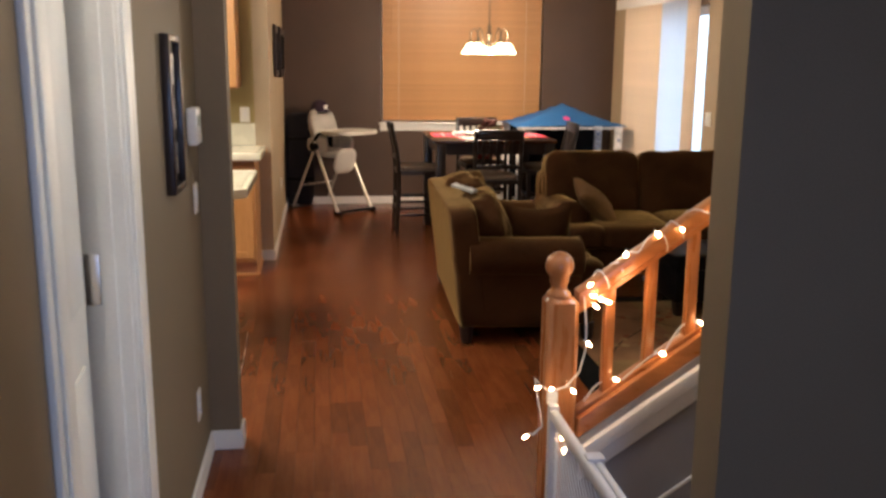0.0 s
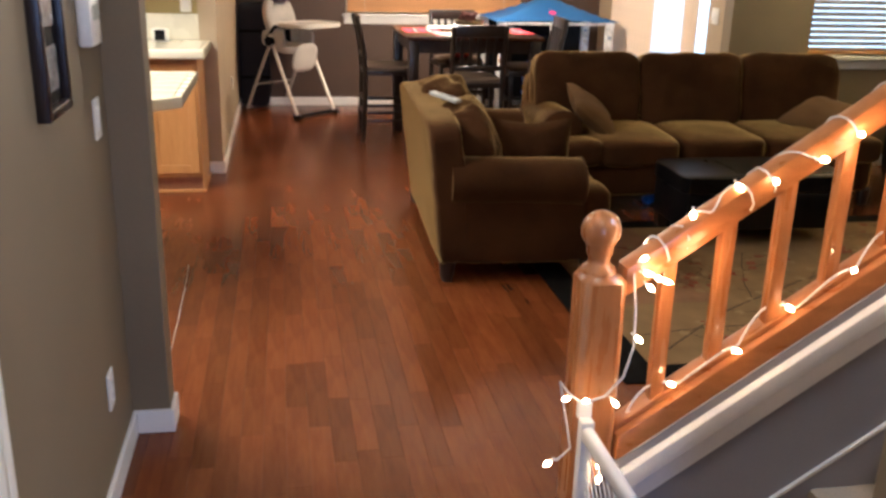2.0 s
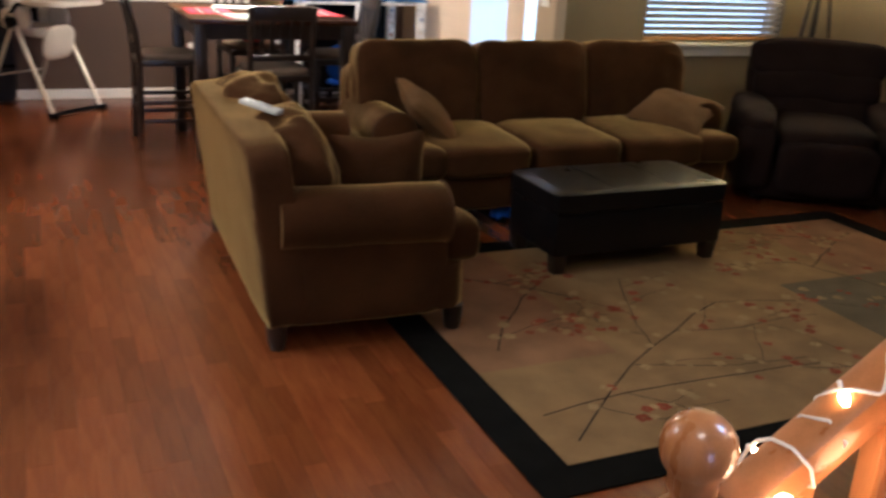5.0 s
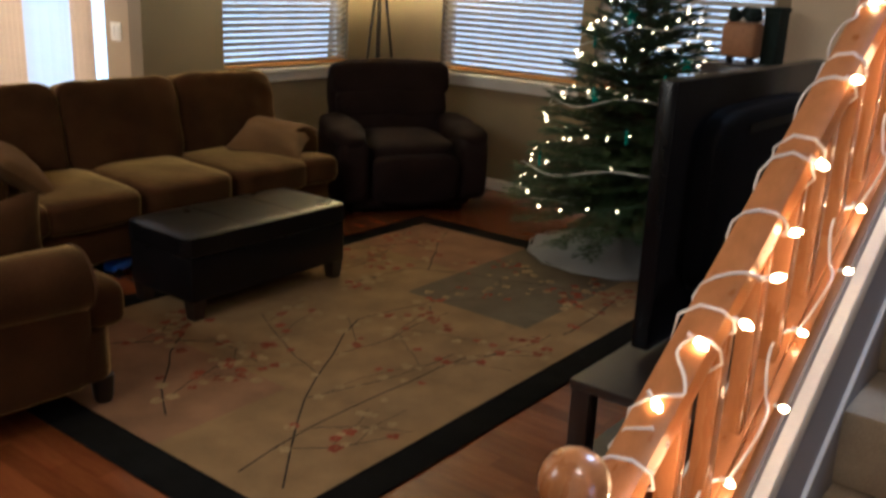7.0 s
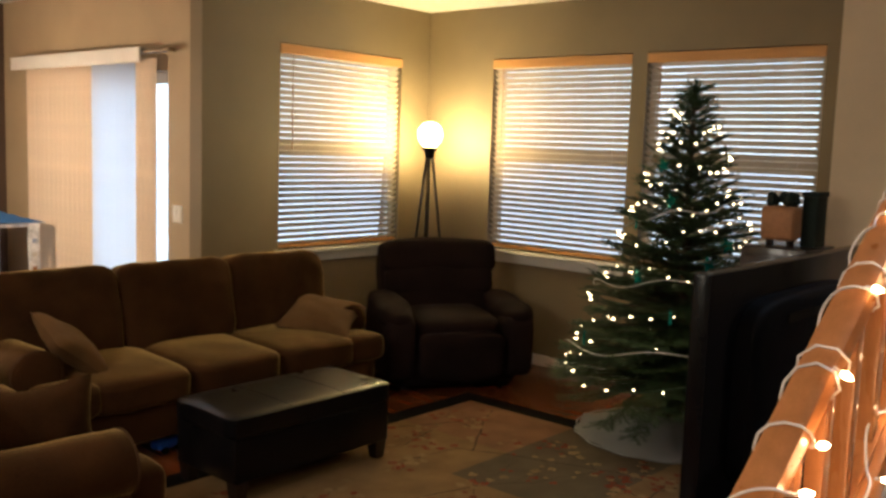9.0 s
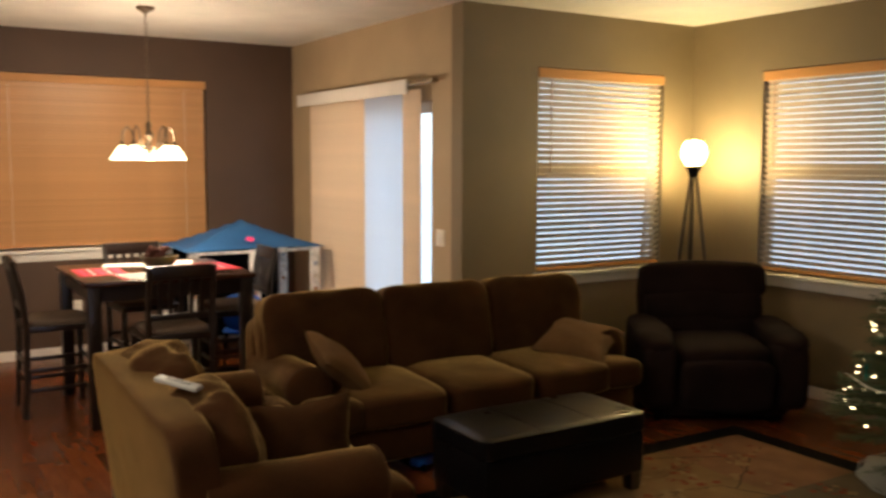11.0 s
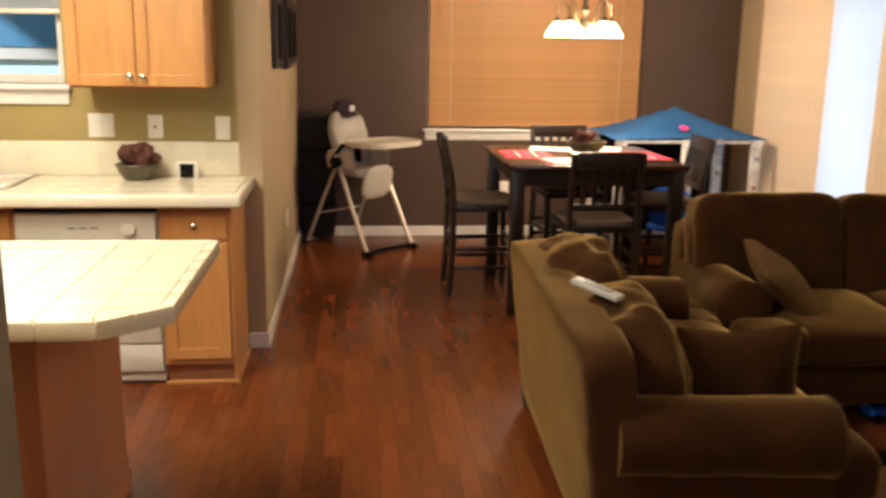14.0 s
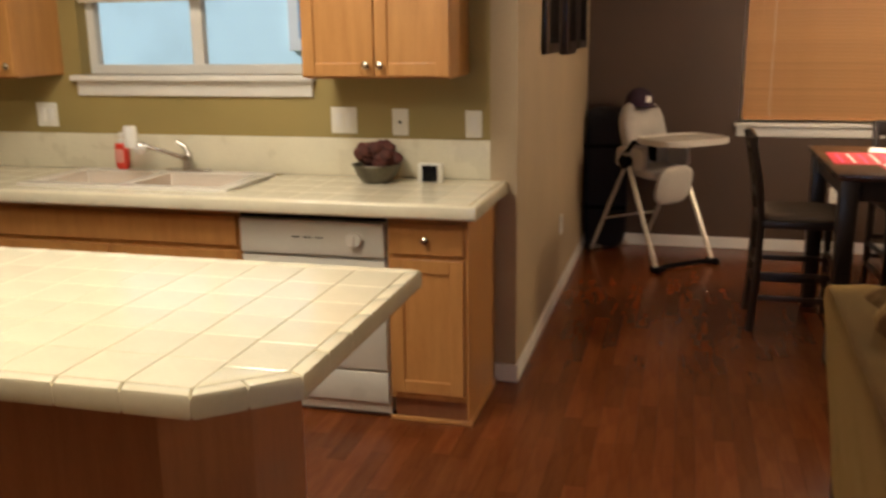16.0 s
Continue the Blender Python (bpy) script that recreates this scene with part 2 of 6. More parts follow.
M_NAVY = mat("dark navy folded cloth", (0.010, 0.010, 0.016), 0.85, grain=0.15, fine=160, bump=0.1)
M_GATE = mat("pale grey plastic gate frame", (0.55, 0.55, 0.56), 0.42, grain=0.03, bump=0.0)
M_MESH = mat("pale gate mesh cord", (0.60, 0.60, 0.62), 0.7, grain=0.05, bump=0)
M_CARPET = mat("beige stair carpet", (0.30, 0.24, 0.165), 0.97, grain=0.12, scale=7, fine=220, bump=0.3)
M_PHOTO = mat("black and white photograph", (0.10, 0.09, 0.085), 0.25, grain=0.6, scale=22, fine=60, bump=0, colour2=(0.5, 0.47, 0.43))
M_SOAP = mat("red soap liquid", (0.62, 0.05, 0.03), 0.15, grain=0.05, bump=0.0, coat=0.3)
M_PINE = mat("red brown dried pine cones", (0.075, 0.018, 0.011), 0.8, grain=0.3, scale=20, fine=80, bump=0.3, rand=0.25, island=True)
M_BOWL = mat("grey green wire bowl", (0.10, 0.085, 0.055), 0.4, 0.4, grain=0.2, scale=18, fine=80, bump=0.1)
M_BROWNBOX = mat("tan wooden ornament", (0.36, 0.17, 0.075), 0.6, grain=0.12, bump=0.05)
M_GREEND = mat("dark green cloth", (0.01, 0.022, 0.018), 0.9, grain=0.2, bump=0.1)
M_TEAL = mat("teal glitter ornament", (0.02, 0.30, 0.26), 0.2, 0.5, grain=0.1, bump=0)
M_GLASS = clear("window glass")
M_GROUND = mat("lawn", (0.05, 0.09, 0.03), 0.95, grain=0.3, scale=2, fine=30, bump=0.3)
# the cool cast of the daylight is put into the siding colour
M_SIDING = mat("pale siding tinted with cool daylight", (0.68, 0.90, 0.97), 0.7, grain=0.04, scale=2, bump=0.05)
M_FENCE = mat("weathered fence boards", (0.30, 0.25, 0.20), 0.85, grain=0.15, stretch=(6, 6, 0.6), bump=0.15)


# ---- builders ----
def mesh(name, bm, material, smooth=False):
    me = bpy.data.meshes.new(name)
    bm.to_mesh(me)
    bm.free()
    me.materials.append(material)
    if smooth:
        me.polygons.foreach_set("use_smooth", [True] * len(me.polygons))
        me.set_sharp_from_angle(angle=radians(42))
    return me


def part(name, bm, material, parent=None, label="", smooth=True, at=None):
    ob = new(name, mesh(name, bm, material, smooth))
    if parent:
        ob.parent = parent
    if at is not None:
        ob.matrix_basis = at
    if label:
        ob["label"] = label
    return ob


def thing(name, label, category, at=(0, 0, 0), rz=0.0, group="", kind=""):
    ob = new(name)
    ob.empty_display_size = 0.1
    ob.matrix_basis = pose(*at, 0, 0, rz)
    return tagged(ob, label, category, group, kind)


def box(bm, x0, x1, y0, y1, z0, z1, bevel=0.0, m=None, seg=2):
    vs = [bm.verts.new((x, y, z)) for x in (x0, x1) for y in (y0, y1) for z in (z0, z1)]
    fs = [bm.faces.new([vs[i] for i in q]) for q in ((0, 1, 3, 2), (4, 6, 7, 5), (0, 4, 5, 1), (2, 3, 7, 6), (0, 2, 6, 4), (1, 5, 7, 3))]
    geo = vs
    if bevel:
        es = {e for f in fs for e in f.edges}
        r = bmesh.ops.bevel(bm, geom=list(es), offset=bevel, segments=seg, affect="EDGES", profile=0.5)
        geo = list({v for f in r["faces"] for v in f.verts} | {v for v in vs if v.is_valid})
    if m is not None:
        bmesh.ops.transform(bm, matrix=m, verts=geo)
    return bm


def B(x0, x1, y0, y1, z0, z1, bevel=0.0, m=None, seg=2):
    return box(bmesh.new(), x0, x1, y0, y1, z0, z1, bevel, m, seg)


def tube(bm, p0, p1, r0, r1=None, seg=10):
    p0, p1 = Vector(p0), Vector(p1)
    r1 = r0 if r1 is None else r1
    d = p1 - p0
    m = Matrix.Translation((p0 + p1) / 2) @ d.to_track_quat("Z", "Y").to_matrix().to_4x4()
    bmesh.ops.create_cone(bm, cap_ends=True, segments=seg, radius1=r0, radius2=r1, depth=d.length, matrix=m)
    return bm


def path_tube(bm, pts, r, seg=8):
    """A bent round bar through pts."""
    pts = [Vector(p) for p in pts]
    rings = []
    for i, p in enumerate(pts):
        d = (pts[min(i + 1, len(pts) - 1)] - pts[max(i - 1, 0)]).normalized()
        q = d.to_track_quat("Z", "Y")
        rings.append([bm.verts.new(p + q @ Vector((r * math.cos(a * math.tau / seg), r * math.sin(a * math.tau / seg), 0))) for a in range(seg)])
    for a, b in zip(rings, rings[1:]):
        best = min(range(seg), key=lambda k: sum((a[i].co - b[(i + k) % seg].co).length for i in range(0, seg, 2)))
        for i in range(seg):
            bm.faces.new((a[i], a[(i + 1) % seg], b[(i + 1 + best) % seg], b[(i + best) % seg]))
    bm.faces.new(rings[0][::-1]), bm.faces.new(rings[-1])
    return bm


def lathe(bm, profile, seg=20, at=(0, 0, 0), m=None):
    """A turned body from (radius, height) pairs."""
    rings = [[bm.verts.new((at[0] + r * math.cos(a * math.tau / seg), at[1] + r * math.sin(a * math.tau / seg), at[2] + z)) for a in range(seg)] for r, z in profile]
    for a, b in zip(rings, rings[1:]):
        for i in range(seg):
            bm.faces.new((a[i], a[(i + 1) % seg], b[(i + 1) % seg], b[i]))
    if profile[0][0] > 1e-4:
        bm.faces.new(rings[0][::-1])
    if profile[-1][0] > 1e-4:
        bm.faces.new(rings[-1])
    if m is not None:
        bmesh.ops.transform(bm, matrix=m, verts=[v for r in rings for v in r])
    return bm


def puff(bm, sx, sy, sz, m=None, power=5.0, cuts=9, crown=0.0, lump=0.006, seed=0.0, sag=0.0):
    """A stuffed block: rounded edges, crowned faces, small lumps."""
    n, seen = cuts + 1, {}

    def vert(i, j, k):
        if (i, j, k) not in seen:
            seen[i, j, k] = bm.verts.new((2 * i / n - 1, 2 * j / n - 1, 2 * k / n - 1))
        return seen[i, j, k]
    for i in range(n):
        for j in range(n):
            for q in (0, n):
                for c in (lambda u, w: (u, w, q), lambda u, w: (w, q, u), lambda u, w: (q, u, w)):
                    loop = [vert(*c(i, j)), vert(*c(i + 1, j)), vert(*c(i + 1, j + 1)), vert(*c(i, j + 1))]
                    bm.faces.new(loop if q else loop[::-1])
    vs = list(seen.values())
    for v in vs:
        p = v.co
        k = (abs(p.x) ** power + abs(p.y) ** power + abs(p.z) ** power) ** (1 / power)
        p = p / k
        q = Vector((p.x * sx / 2, p.y * sy / 2, p.z * sz / 2))
        q.z += crown * (1 - p.x ** 2) * (1 - p.y ** 2) * (1 if p.z > 0 else -1) * abs(p.z)
        q.z -= sag * (1 - abs(p.x)) * (1 - abs(p.y)) * (p.z > 0)
        nz = noise.noise_vector(q * 6 + Vector((seed, seed * 2, 0)))
        nz2 = noise.noise_vector(q * 17 + Vector((seed, 3, seed)))
        v.co = q + nz * lump + nz2 * lump * 0.4
    if m is not None:
        bmesh.ops.transform(bm, matrix=m, verts=vs)
    return bm


def extrude_outline(bm, pts, z0, z1, m=None, bevel=0.0):
    lo, hi = [bm.verts.new((x, y, z0)) for x, y in pts], [bm.verts.new((x, y, z1)) for x, y in pts]
    fs = [bm.faces.new(lo[::-1]), bm.faces.new(hi)]
    k = len(pts)
    for i in range(k):
        fs.append(bm.faces.new((lo[i], lo[(i + 1) % k], hi[(i + 1) % k], hi[i])))
    vs = lo + hi
    if bevel:
        r = bmesh.ops.bevel(bm, geom=[e for e in {e for f in fs[:2] for e in f.edges}], offset=bevel, segments=2, affect="EDGES", profile=0.5)
        vs = list({v for f in r["faces"] for v in f.verts} | {v for v in vs if v.is_valid})
    if m is not None:
        bmesh.ops.transform(bm, matrix=m, verts=vs)
    return bm


# ---- the rooms ----
CEIL = 2.765
FAR, SLIDE, BACK, SIDE = 10.72, 3.34, 7.71, 5.56
HALLX, JOGX, JOGY, PARTX, KITY = -0.51, -0.39, 4.03, -0.425, 7.80


def wall(name, axis, p0, p1, a0, a1, openings, material, z0=0.0, z1=CEIL):
    """A wall of thickness p0..p1 across axis, running a0..a1, with openings (a, a, z, z) right through it."""
    bm = bmesh.new()
    us = sorted({a0, a1, *(v for o in openings for v in o[:2])})
    ws = sorted({z0, z1, *(v for o in openings for v in o[2:] if z0 < v < z1)})
    seen = {}

    def v(i, j, k):
        if (i, j, k) not in seen:
            d = (p0, p1)[k]
            seen[i, j, k] = bm.verts.new((d, us[i], ws[j]) if axis == "x" else (us[i], d, ws[j]))
        return seen[i, j, k]

    def solid(i, j):
        if not (0 <= i < len(us) - 1 and 0 <= j < len(ws) - 1):
            return False
        u, w = (us[i] + us[i + 1]) / 2, (ws[j] + ws[j + 1]) / 2
        return not any(o[0] < u < o[1] and o[2] < w < o[3] for o in openings)
    for i in range(len(us) - 1):
        for j in range(len(ws) - 1):
            if solid(i, j):
                for k in (0, 1):
                    bm.faces.new((v(i, j, k), v(i + 1, j, k), v(i + 1, j + 1, k), v(i, j + 1, k)))
                for di, dj, e in ((-1, 0, ((i, j), (i, j + 1))), (1, 0, ((i + 1, j), (i + 1, j + 1))), (0, -1, ((i, j), (i + 1, j))), (0, 1, ((i, j + 1), (i + 1, j + 1)))):
                    if not solid(i + di, j + dj):
                        bm.faces.new((v(*e[0], 0), v(*e[1], 0), v(*e[1], 1), v(*e[0], 1)))
    bmesh.ops.recalc_face_normals(bm, faces=bm.faces)
    return tagged(part(name, bm, material, smooth=False), kind="structure")


wall("wall_dining", "y", FAR, FAR + 0.14, -0.545, 3.5, [(0.66, 2.50, 0.93, 2.40)], M_CHOC)
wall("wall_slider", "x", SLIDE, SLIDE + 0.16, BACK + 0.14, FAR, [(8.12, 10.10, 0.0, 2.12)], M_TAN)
wall("wall_living_back", "y", BACK, BACK + 0.14, SLIDE, SIDE + 0.16, [(3.99, 5.23, 0.87, 2.36)], M_TAUPE)
wall("wall_living_side", "x", SIDE, SIDE + 0.16, 1.0, BACK, [(5.78, 7.02, 0.87, 2.36), (4.45, 5.66, 0.87, 2.36)], M_TAUPE)
wall("wall_bump", "x", 4.66, 4.80, 2.99, 4.07, [], M_CREAMLIT)
wall("wall_bump_return", "y", 3.93, 4.07, 4.80, SIDE, [], M_CREAMLIT)
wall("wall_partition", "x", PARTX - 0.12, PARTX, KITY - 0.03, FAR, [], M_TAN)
wall("wall_kitchen", "y", KITY, KITY + 0.14, -4.4, PARTX - 0.12, [(-2.60, -1.40, 1.40, 2.32)], M_OLIVE)
wall("wall_kitchen_left", "x", -4.54, -4.4, 3.9, KITY + 0.14, [], M_OLIVE)
wall("wall_kitchen_front", "y", JOGY, JOGY + 0.12, -4.4, JOGX, [], M_TAUPE)
wall("wall_hall_left", "x", HALLX - 0.13, HALLX, -2.2, JOGY, [(2.0, 2.62, 0.0, 2.04)], M_TAUPE)
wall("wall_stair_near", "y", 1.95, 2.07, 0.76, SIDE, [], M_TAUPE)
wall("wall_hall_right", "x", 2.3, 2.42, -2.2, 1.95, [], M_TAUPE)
wall("wall_entry", "y", -2.2, -2.06, HALLX, 2.3, [(-0.15, 0.65, 0.3, 2.2)], M_TAUPE)
wall("wall_closet", "x", -1.6, -1.5, 1.2, JOGY, [], M_WHITE)
wall("wall_closet_near", "y", 1.1, 1.2, -1.6, HALLX - 0.13, [], M_WHITE)
bm = bmesh.new()
for q in ((-4.54, SIDE + 0.16, -2.2, 1.95), (-4.54, SIDE + 0.16, 3.02, FAR + 0.14), (-4.54, 0.76, 1.95, 3.02), (4.3, SIDE + 0.16, 1.95, 3.02)):
    box(bm, *q, CEIL, CEIL + 0.1)
tagged(part("ceiling", bm, M_CEIL, smooth=False), kind="structure")
# the stairwell above the ceiling
wall("wall_stairwell_south", "y", 1.95, 2.07, 0.64, 4.42, [], M_TAUPE, CEIL + 0.1, 4.7)
wall("wall_stairwell_north", "y", 2.92, 3.04, 0.64, 4.42, [], M_TAUPE, CEIL + 0.1, 4.7)
wall("wall_stairwell_west", "x", 0.64, 0.76, 2.07, 2.92, [], M_TAUPE, CEIL + 0.1, 4.7)
wall("wall_stairwell_east", "x", 4.3, 4.42, 2.07, 2.92, [(2.15, 2.85, 3.1, 4.4)], M_TAUPE, CEIL + 0.1, 4.7)
tagged(part("ceiling_stairwell", B(0.64, 4.42, 1.95, 3.04, 4.7, 4.8), M_CEIL, smooth=False), kind="structure")
floor = tagged(part("floor", B(-4.54, SIDE + 0.16, -2.2, FAR + 0.14, -0.1, -0.004), M_SEAM, smooth=False), kind="structure")
tagged(part("ground", B(-400, 400, -400, 400, -0.6, -0.25), M_GROUND, smooth=False), kind="structure")


def baseboard(a, b, side):
    """White skirting between two floor points, on the given side of the wall."""
    (x0, y0), (x1, y1) = a, b
    bm = bmesh.new()
    t = 0.014
    if x0 == x1:
        lo, hi = (x0, x0 + t) if side > 0 else (x0 - t, x0)
        box(bm, lo, hi, min(y0, y1), max(y0, y1), 0.0, 0.085, 0.004)
    else:
        lo, hi = (y0, y0 + t) if side > 0 else (y0 - t, y0)
        box(bm, min(x0, x1), max(x0, x1), lo, hi, 0.0, 0.085, 0.004)
    return tagged(part("baseboard", bm, M_WHITE, smooth=False), kind="structure")


for a, b, sd in (((PARTX, FAR), (SLIDE, FAR), -1), ((PARTX, KITY - 0.03), (PARTX, FAR - 0.014), 1), ((HALLX, 2.79), (HALLX, JOGY), 1), ((HALLX, -2.06), (HALLX, 1.905), 1),
                 ((HALLX + 0.014, JOGY), (JOGX + 0.014, JOGY), -1), ((JOGX, JOGY), (JOGX, JOGY + 0.12), 1), ((SLIDE, BACK), (SIDE, BACK), -1),
                 ((SIDE, 4.07), (SIDE, BACK - 0.014), -1), ((4.66, 3.0), (4.66, 4.07), -1), ((PARTX - 0.11, KITY - 0.03), (PARTX + 0.014, KITY - 0.03), -1),
                 ((0.76, 1.95), (2.3, 1.95), -1), ((2.3, -2.0), (2.3, 1.93), -1)):
    baseboard(a, b, sd)

# ---- windows and doors ----
def window(name, axis, p, thick, a0, a1, z0, z1, split, label, sill=True, drop=None):
    """A white window set into an opening; p is the room face, thick the wall's depth outwards."""
    w = tagged(new(name), label, "window", kind="structure")

    def at(bm, u0, u1, d0, d1, w0, w1, bv=0.003):
        lo, hi = min(p + d0, p + d1), max(p + d0, p + d1)
        return box(bm, lo, hi, u0, u1, w0, w1, bv) if axis == "x" else box(bm, u0, u1, lo, hi, w0, w1, bv)
    s = 1 if thick > 0 else -1
    f = 0.045
    bm = bmesh.new()
    d0, d1 = s * 0.075, s * 0.125
    at(bm, a0, a0 + f, d0, d1, z0, z1), at(bm, a1 - f, a1, d0, d1, z0, z1), at(bm, a0 + f, a1 - f, d0, d1, z0, z0 + f), at(bm, a0 + f, a1 - f, d0, d1, z1 - f, z1)
    part("window_frame", bm, M_WHITE, w, smooth=False)
    bm = bmesh.new()
    if split == "v":
        c = (a0 + a1) / 2
        at(bm, c - 0.03, c + 0.03, d0, d1, z0 + f, z1 - f)
        panes = [(a0 + f, c - 0.03, z0 + f, z1 - f), (c + 0.03, a1 - f, z0 + f, z1 - f)]
    else:
        c = (z0 + z1) / 2
        at(bm, a0 + f, a1 - f, d0, d1, c - 0.03, c + 0.03)
        panes = [(a0 + f, a1 - f, z0 + f, c - 0.03), (a0 + f, a1 - f, c + 0.03, z1 - f)]
    part("meeting_rail", bm, M_WHITE, w, smooth=False)
    for u0, u1, w0, w1 in panes:
        bm = bmesh.new()
        at(bm, u0, u1, s * 0.097, s * 0.103, w0, w1, 0)
        g = part("pane", bm, M_GLASS, w, smooth=False)
        g.visible_shadow = False
    if sill:
        bm = bmesh.new()
        at(bm, a0 - 0.035, a1 + 0.035, s * -0.055, s * 0.075, z0 - 0.028, z0, 0.006)
        part("window_sill", bm, M_WHITE, w)
        bm = bmesh.new()
        at(bm, a0 - 0.02, a1 + 0.02, s * -0.018, s * -0.001, z0 - 0.10, z0 - 0.028, 0.004)
        part("apron", bm, M_WHITE, w)
    return w


window("window_dining", "y", FAR, 0.14, 0.66, 2.50, 0.93, 2.40, "v", "white vinyl dining window behind a closed wood blind")
window("window_back", "y", BACK, 0.14, 3.99, 5.23, 0.87, 2.36, "h", "white vinyl window with a wood blind")
window("window_side", "x", SIDE, 0.16, 5.78, 7.02, 0.87, 2.36, "h", "white vinyl window with a wood blind")
window("window_front", "x", SIDE, 0.16, 4.45, 5.66, 0.87, 2.36, "h", "white vinyl window behind the tree")
window("window_kitchen", "y", KITY, 0.14, -2.60, -1.40, 1.40, 2.32, "v", "white sliding window above the sink")


def blind(name, axis, p, s, a0, a1, z0, z1, pitch, tilt, depth, material, label):
    """A slatted blind hung p from the room, s points into the room."""
    w = thing(name, label, "blind")
    L = a1 - a0
    c = (a0 + a1) / 2

    def put(bm_m, nm, x):
        ob = new(nm, bm_m)
        ob.parent = w
        ob.matrix_basis = x
        return ob

    def M(off, z, rx=0.0):
        base = pose(p + s * off, c, z, 0, 0, 90) if axis == "x" else pose(c, p + s * off, z)
        return base @ pose(0, 0, 0, rx)
    sl = mesh("slat", B(-L / 2, L / 2, -depth / 2, depth / 2, -0.0013, 0.0013), material)
    n = int((z1 - 0.03 - z0 - 0.03) / pitch)
    flip = -1 if axis == "x" else 1
    for i in range(n):
        put(sl, "slat", M(0.0, z0 + 0.035 + i * pitch, tilt * s * flip + random.uniform(-1.2, 1.2)))
    put(mesh("bottom_rail", B(-L / 2, L / 2, -0.024, 0.024, -0.010, 0.010, 0.003), M_VALW), "bottom_rail", M(0, z0 + 0.012))
    put(mesh("valance", B(-L / 2 - 0.01, L / 2 + 0.01, -0.008, 0.008, -0.035, 0.035, 0.004), M_VALW), "valance", M(0.034, z1 - 0.035))
    put(mesh("head_rail", B(-L / 2, L / 2, -0.022, 0.022, -0.02, 0.02), M_VALW), "head_rail", M(0.0, z1 - 0.024))
    for k in (-0.40, 0.40):
        bm = bmesh.new()
        tube(bm, (0, 0, z0 + 0.01), (0, 0, z1 - 0.05), 0.0016, seg=5)
        put(mesh("ladder_cord", bm, M_WIRE), "ladder_cord", (pose(p + s * (depth / 2 + 0.002), c + k * L, 0) if axis == "x" else pose(c + k * L, p + s * (depth / 2 + 0.002), 0)))
    bm = bmesh.new()
    tube(bm, (0, 0, z1 - 0.75), (0, 0, z1 - 0.07), 0.004, seg=6)
    put(mesh("tilt_wand", bm, M_SLAT), "tilt_wand", (pose(p + s * 0.045, a1 - 0.1, 0) if axis == "x" else pose(a0 + 0.1, p + s * 0.045, 0)))
    return w


blind("window_blind", "y", FAR + 0.035, -1, 0.675, 2.485, 0.945, 2.395, 0.0255, 74, 0.030, M_SLAT, "closed honey wood blind in the dining window")
blind("window_blind", "y", BACK + 0.035, -1, 4.0, 5.22, 0.88, 2.355, 0.044, 46, 0.049, M_SLATW, "half-open pale wood blind on the living room window")
blind("window_blind", "x", SIDE + 0.035, -1, 5.79, 7.01, 0.88, 2.355, 0.044, 46, 0.049, M_SLATW, "half-open pale wood blind on the living room window")
blind("window_blind", "x", SIDE + 0.035, -1, 4.46, 5.65, 0.88, 2.355, 0.044, 46, 0.049, M_SLATW, "half-open pale wood blind behind the tree")

# sliding glass door and its vertical blind
slider = tagged(new("door_slider"), "white framed sliding glass patio door", "door", kind="structure")
for y0, y1, dx in ((8.12, 9.13, 0.09), (9.09, 10.10, 0.05)):
    bm = bmesh.new()
    X = SLIDE + dx
    for q in ((y0, y0 + 0.07, 0.0, 2.12), (y1 - 0.07, y1, 0.0, 2.12), (y0 + 0.07, y1 - 0.07, 0.0, 0.10), (y0 + 0.07, y1 - 0.07, 2.04, 2.12)):
        box(bm, X, X + 0.035, *q, 0.004)
    pn = part("door_panel", bm, M_WHITE, slider, smooth=False)
    g = part("pane", B(X + 0.014, X + 0.02, y0 + 0.07, y1 - 0.07, 0.10, 2.04), M_GLASS, pn, smooth=False)
    g.visible_shadow = False
vb = thing("vertical_blind", "cream vertical vane blind over the patio door", "blind")
part("valance", B(SLIDE - 0.13, SLIDE - 0.115, 8.27, 10.30, 2.17, 2.275, 0.004), M_WHITE, vb)
part("track", B(SLIDE - 0.10, SLIDE - 0.05, 7.95, 10.28, 2.235, 2.265, 0.003), M_BRONZE, vb)
vane_o = [(-0.044, 0.0), (0.0, 0.006), (0.044, 0.0), (0.044, 0.0012), (0.0, 0.0072), (-0.044, 0.0012)]
vm = mesh("vane", extrude_outline(bmesh.new(), vane_o, 0.02, 2.20), M_VANE)
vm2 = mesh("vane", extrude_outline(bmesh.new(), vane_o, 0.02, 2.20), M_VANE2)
y = 10.06
while y > 8.15:
    # the turned vanes take the copy with daylight in its colour
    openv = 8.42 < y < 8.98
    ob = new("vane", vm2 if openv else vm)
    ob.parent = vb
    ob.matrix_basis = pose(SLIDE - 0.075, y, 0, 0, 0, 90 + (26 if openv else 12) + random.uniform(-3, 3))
    y -= 0.068 if openv else 0.078

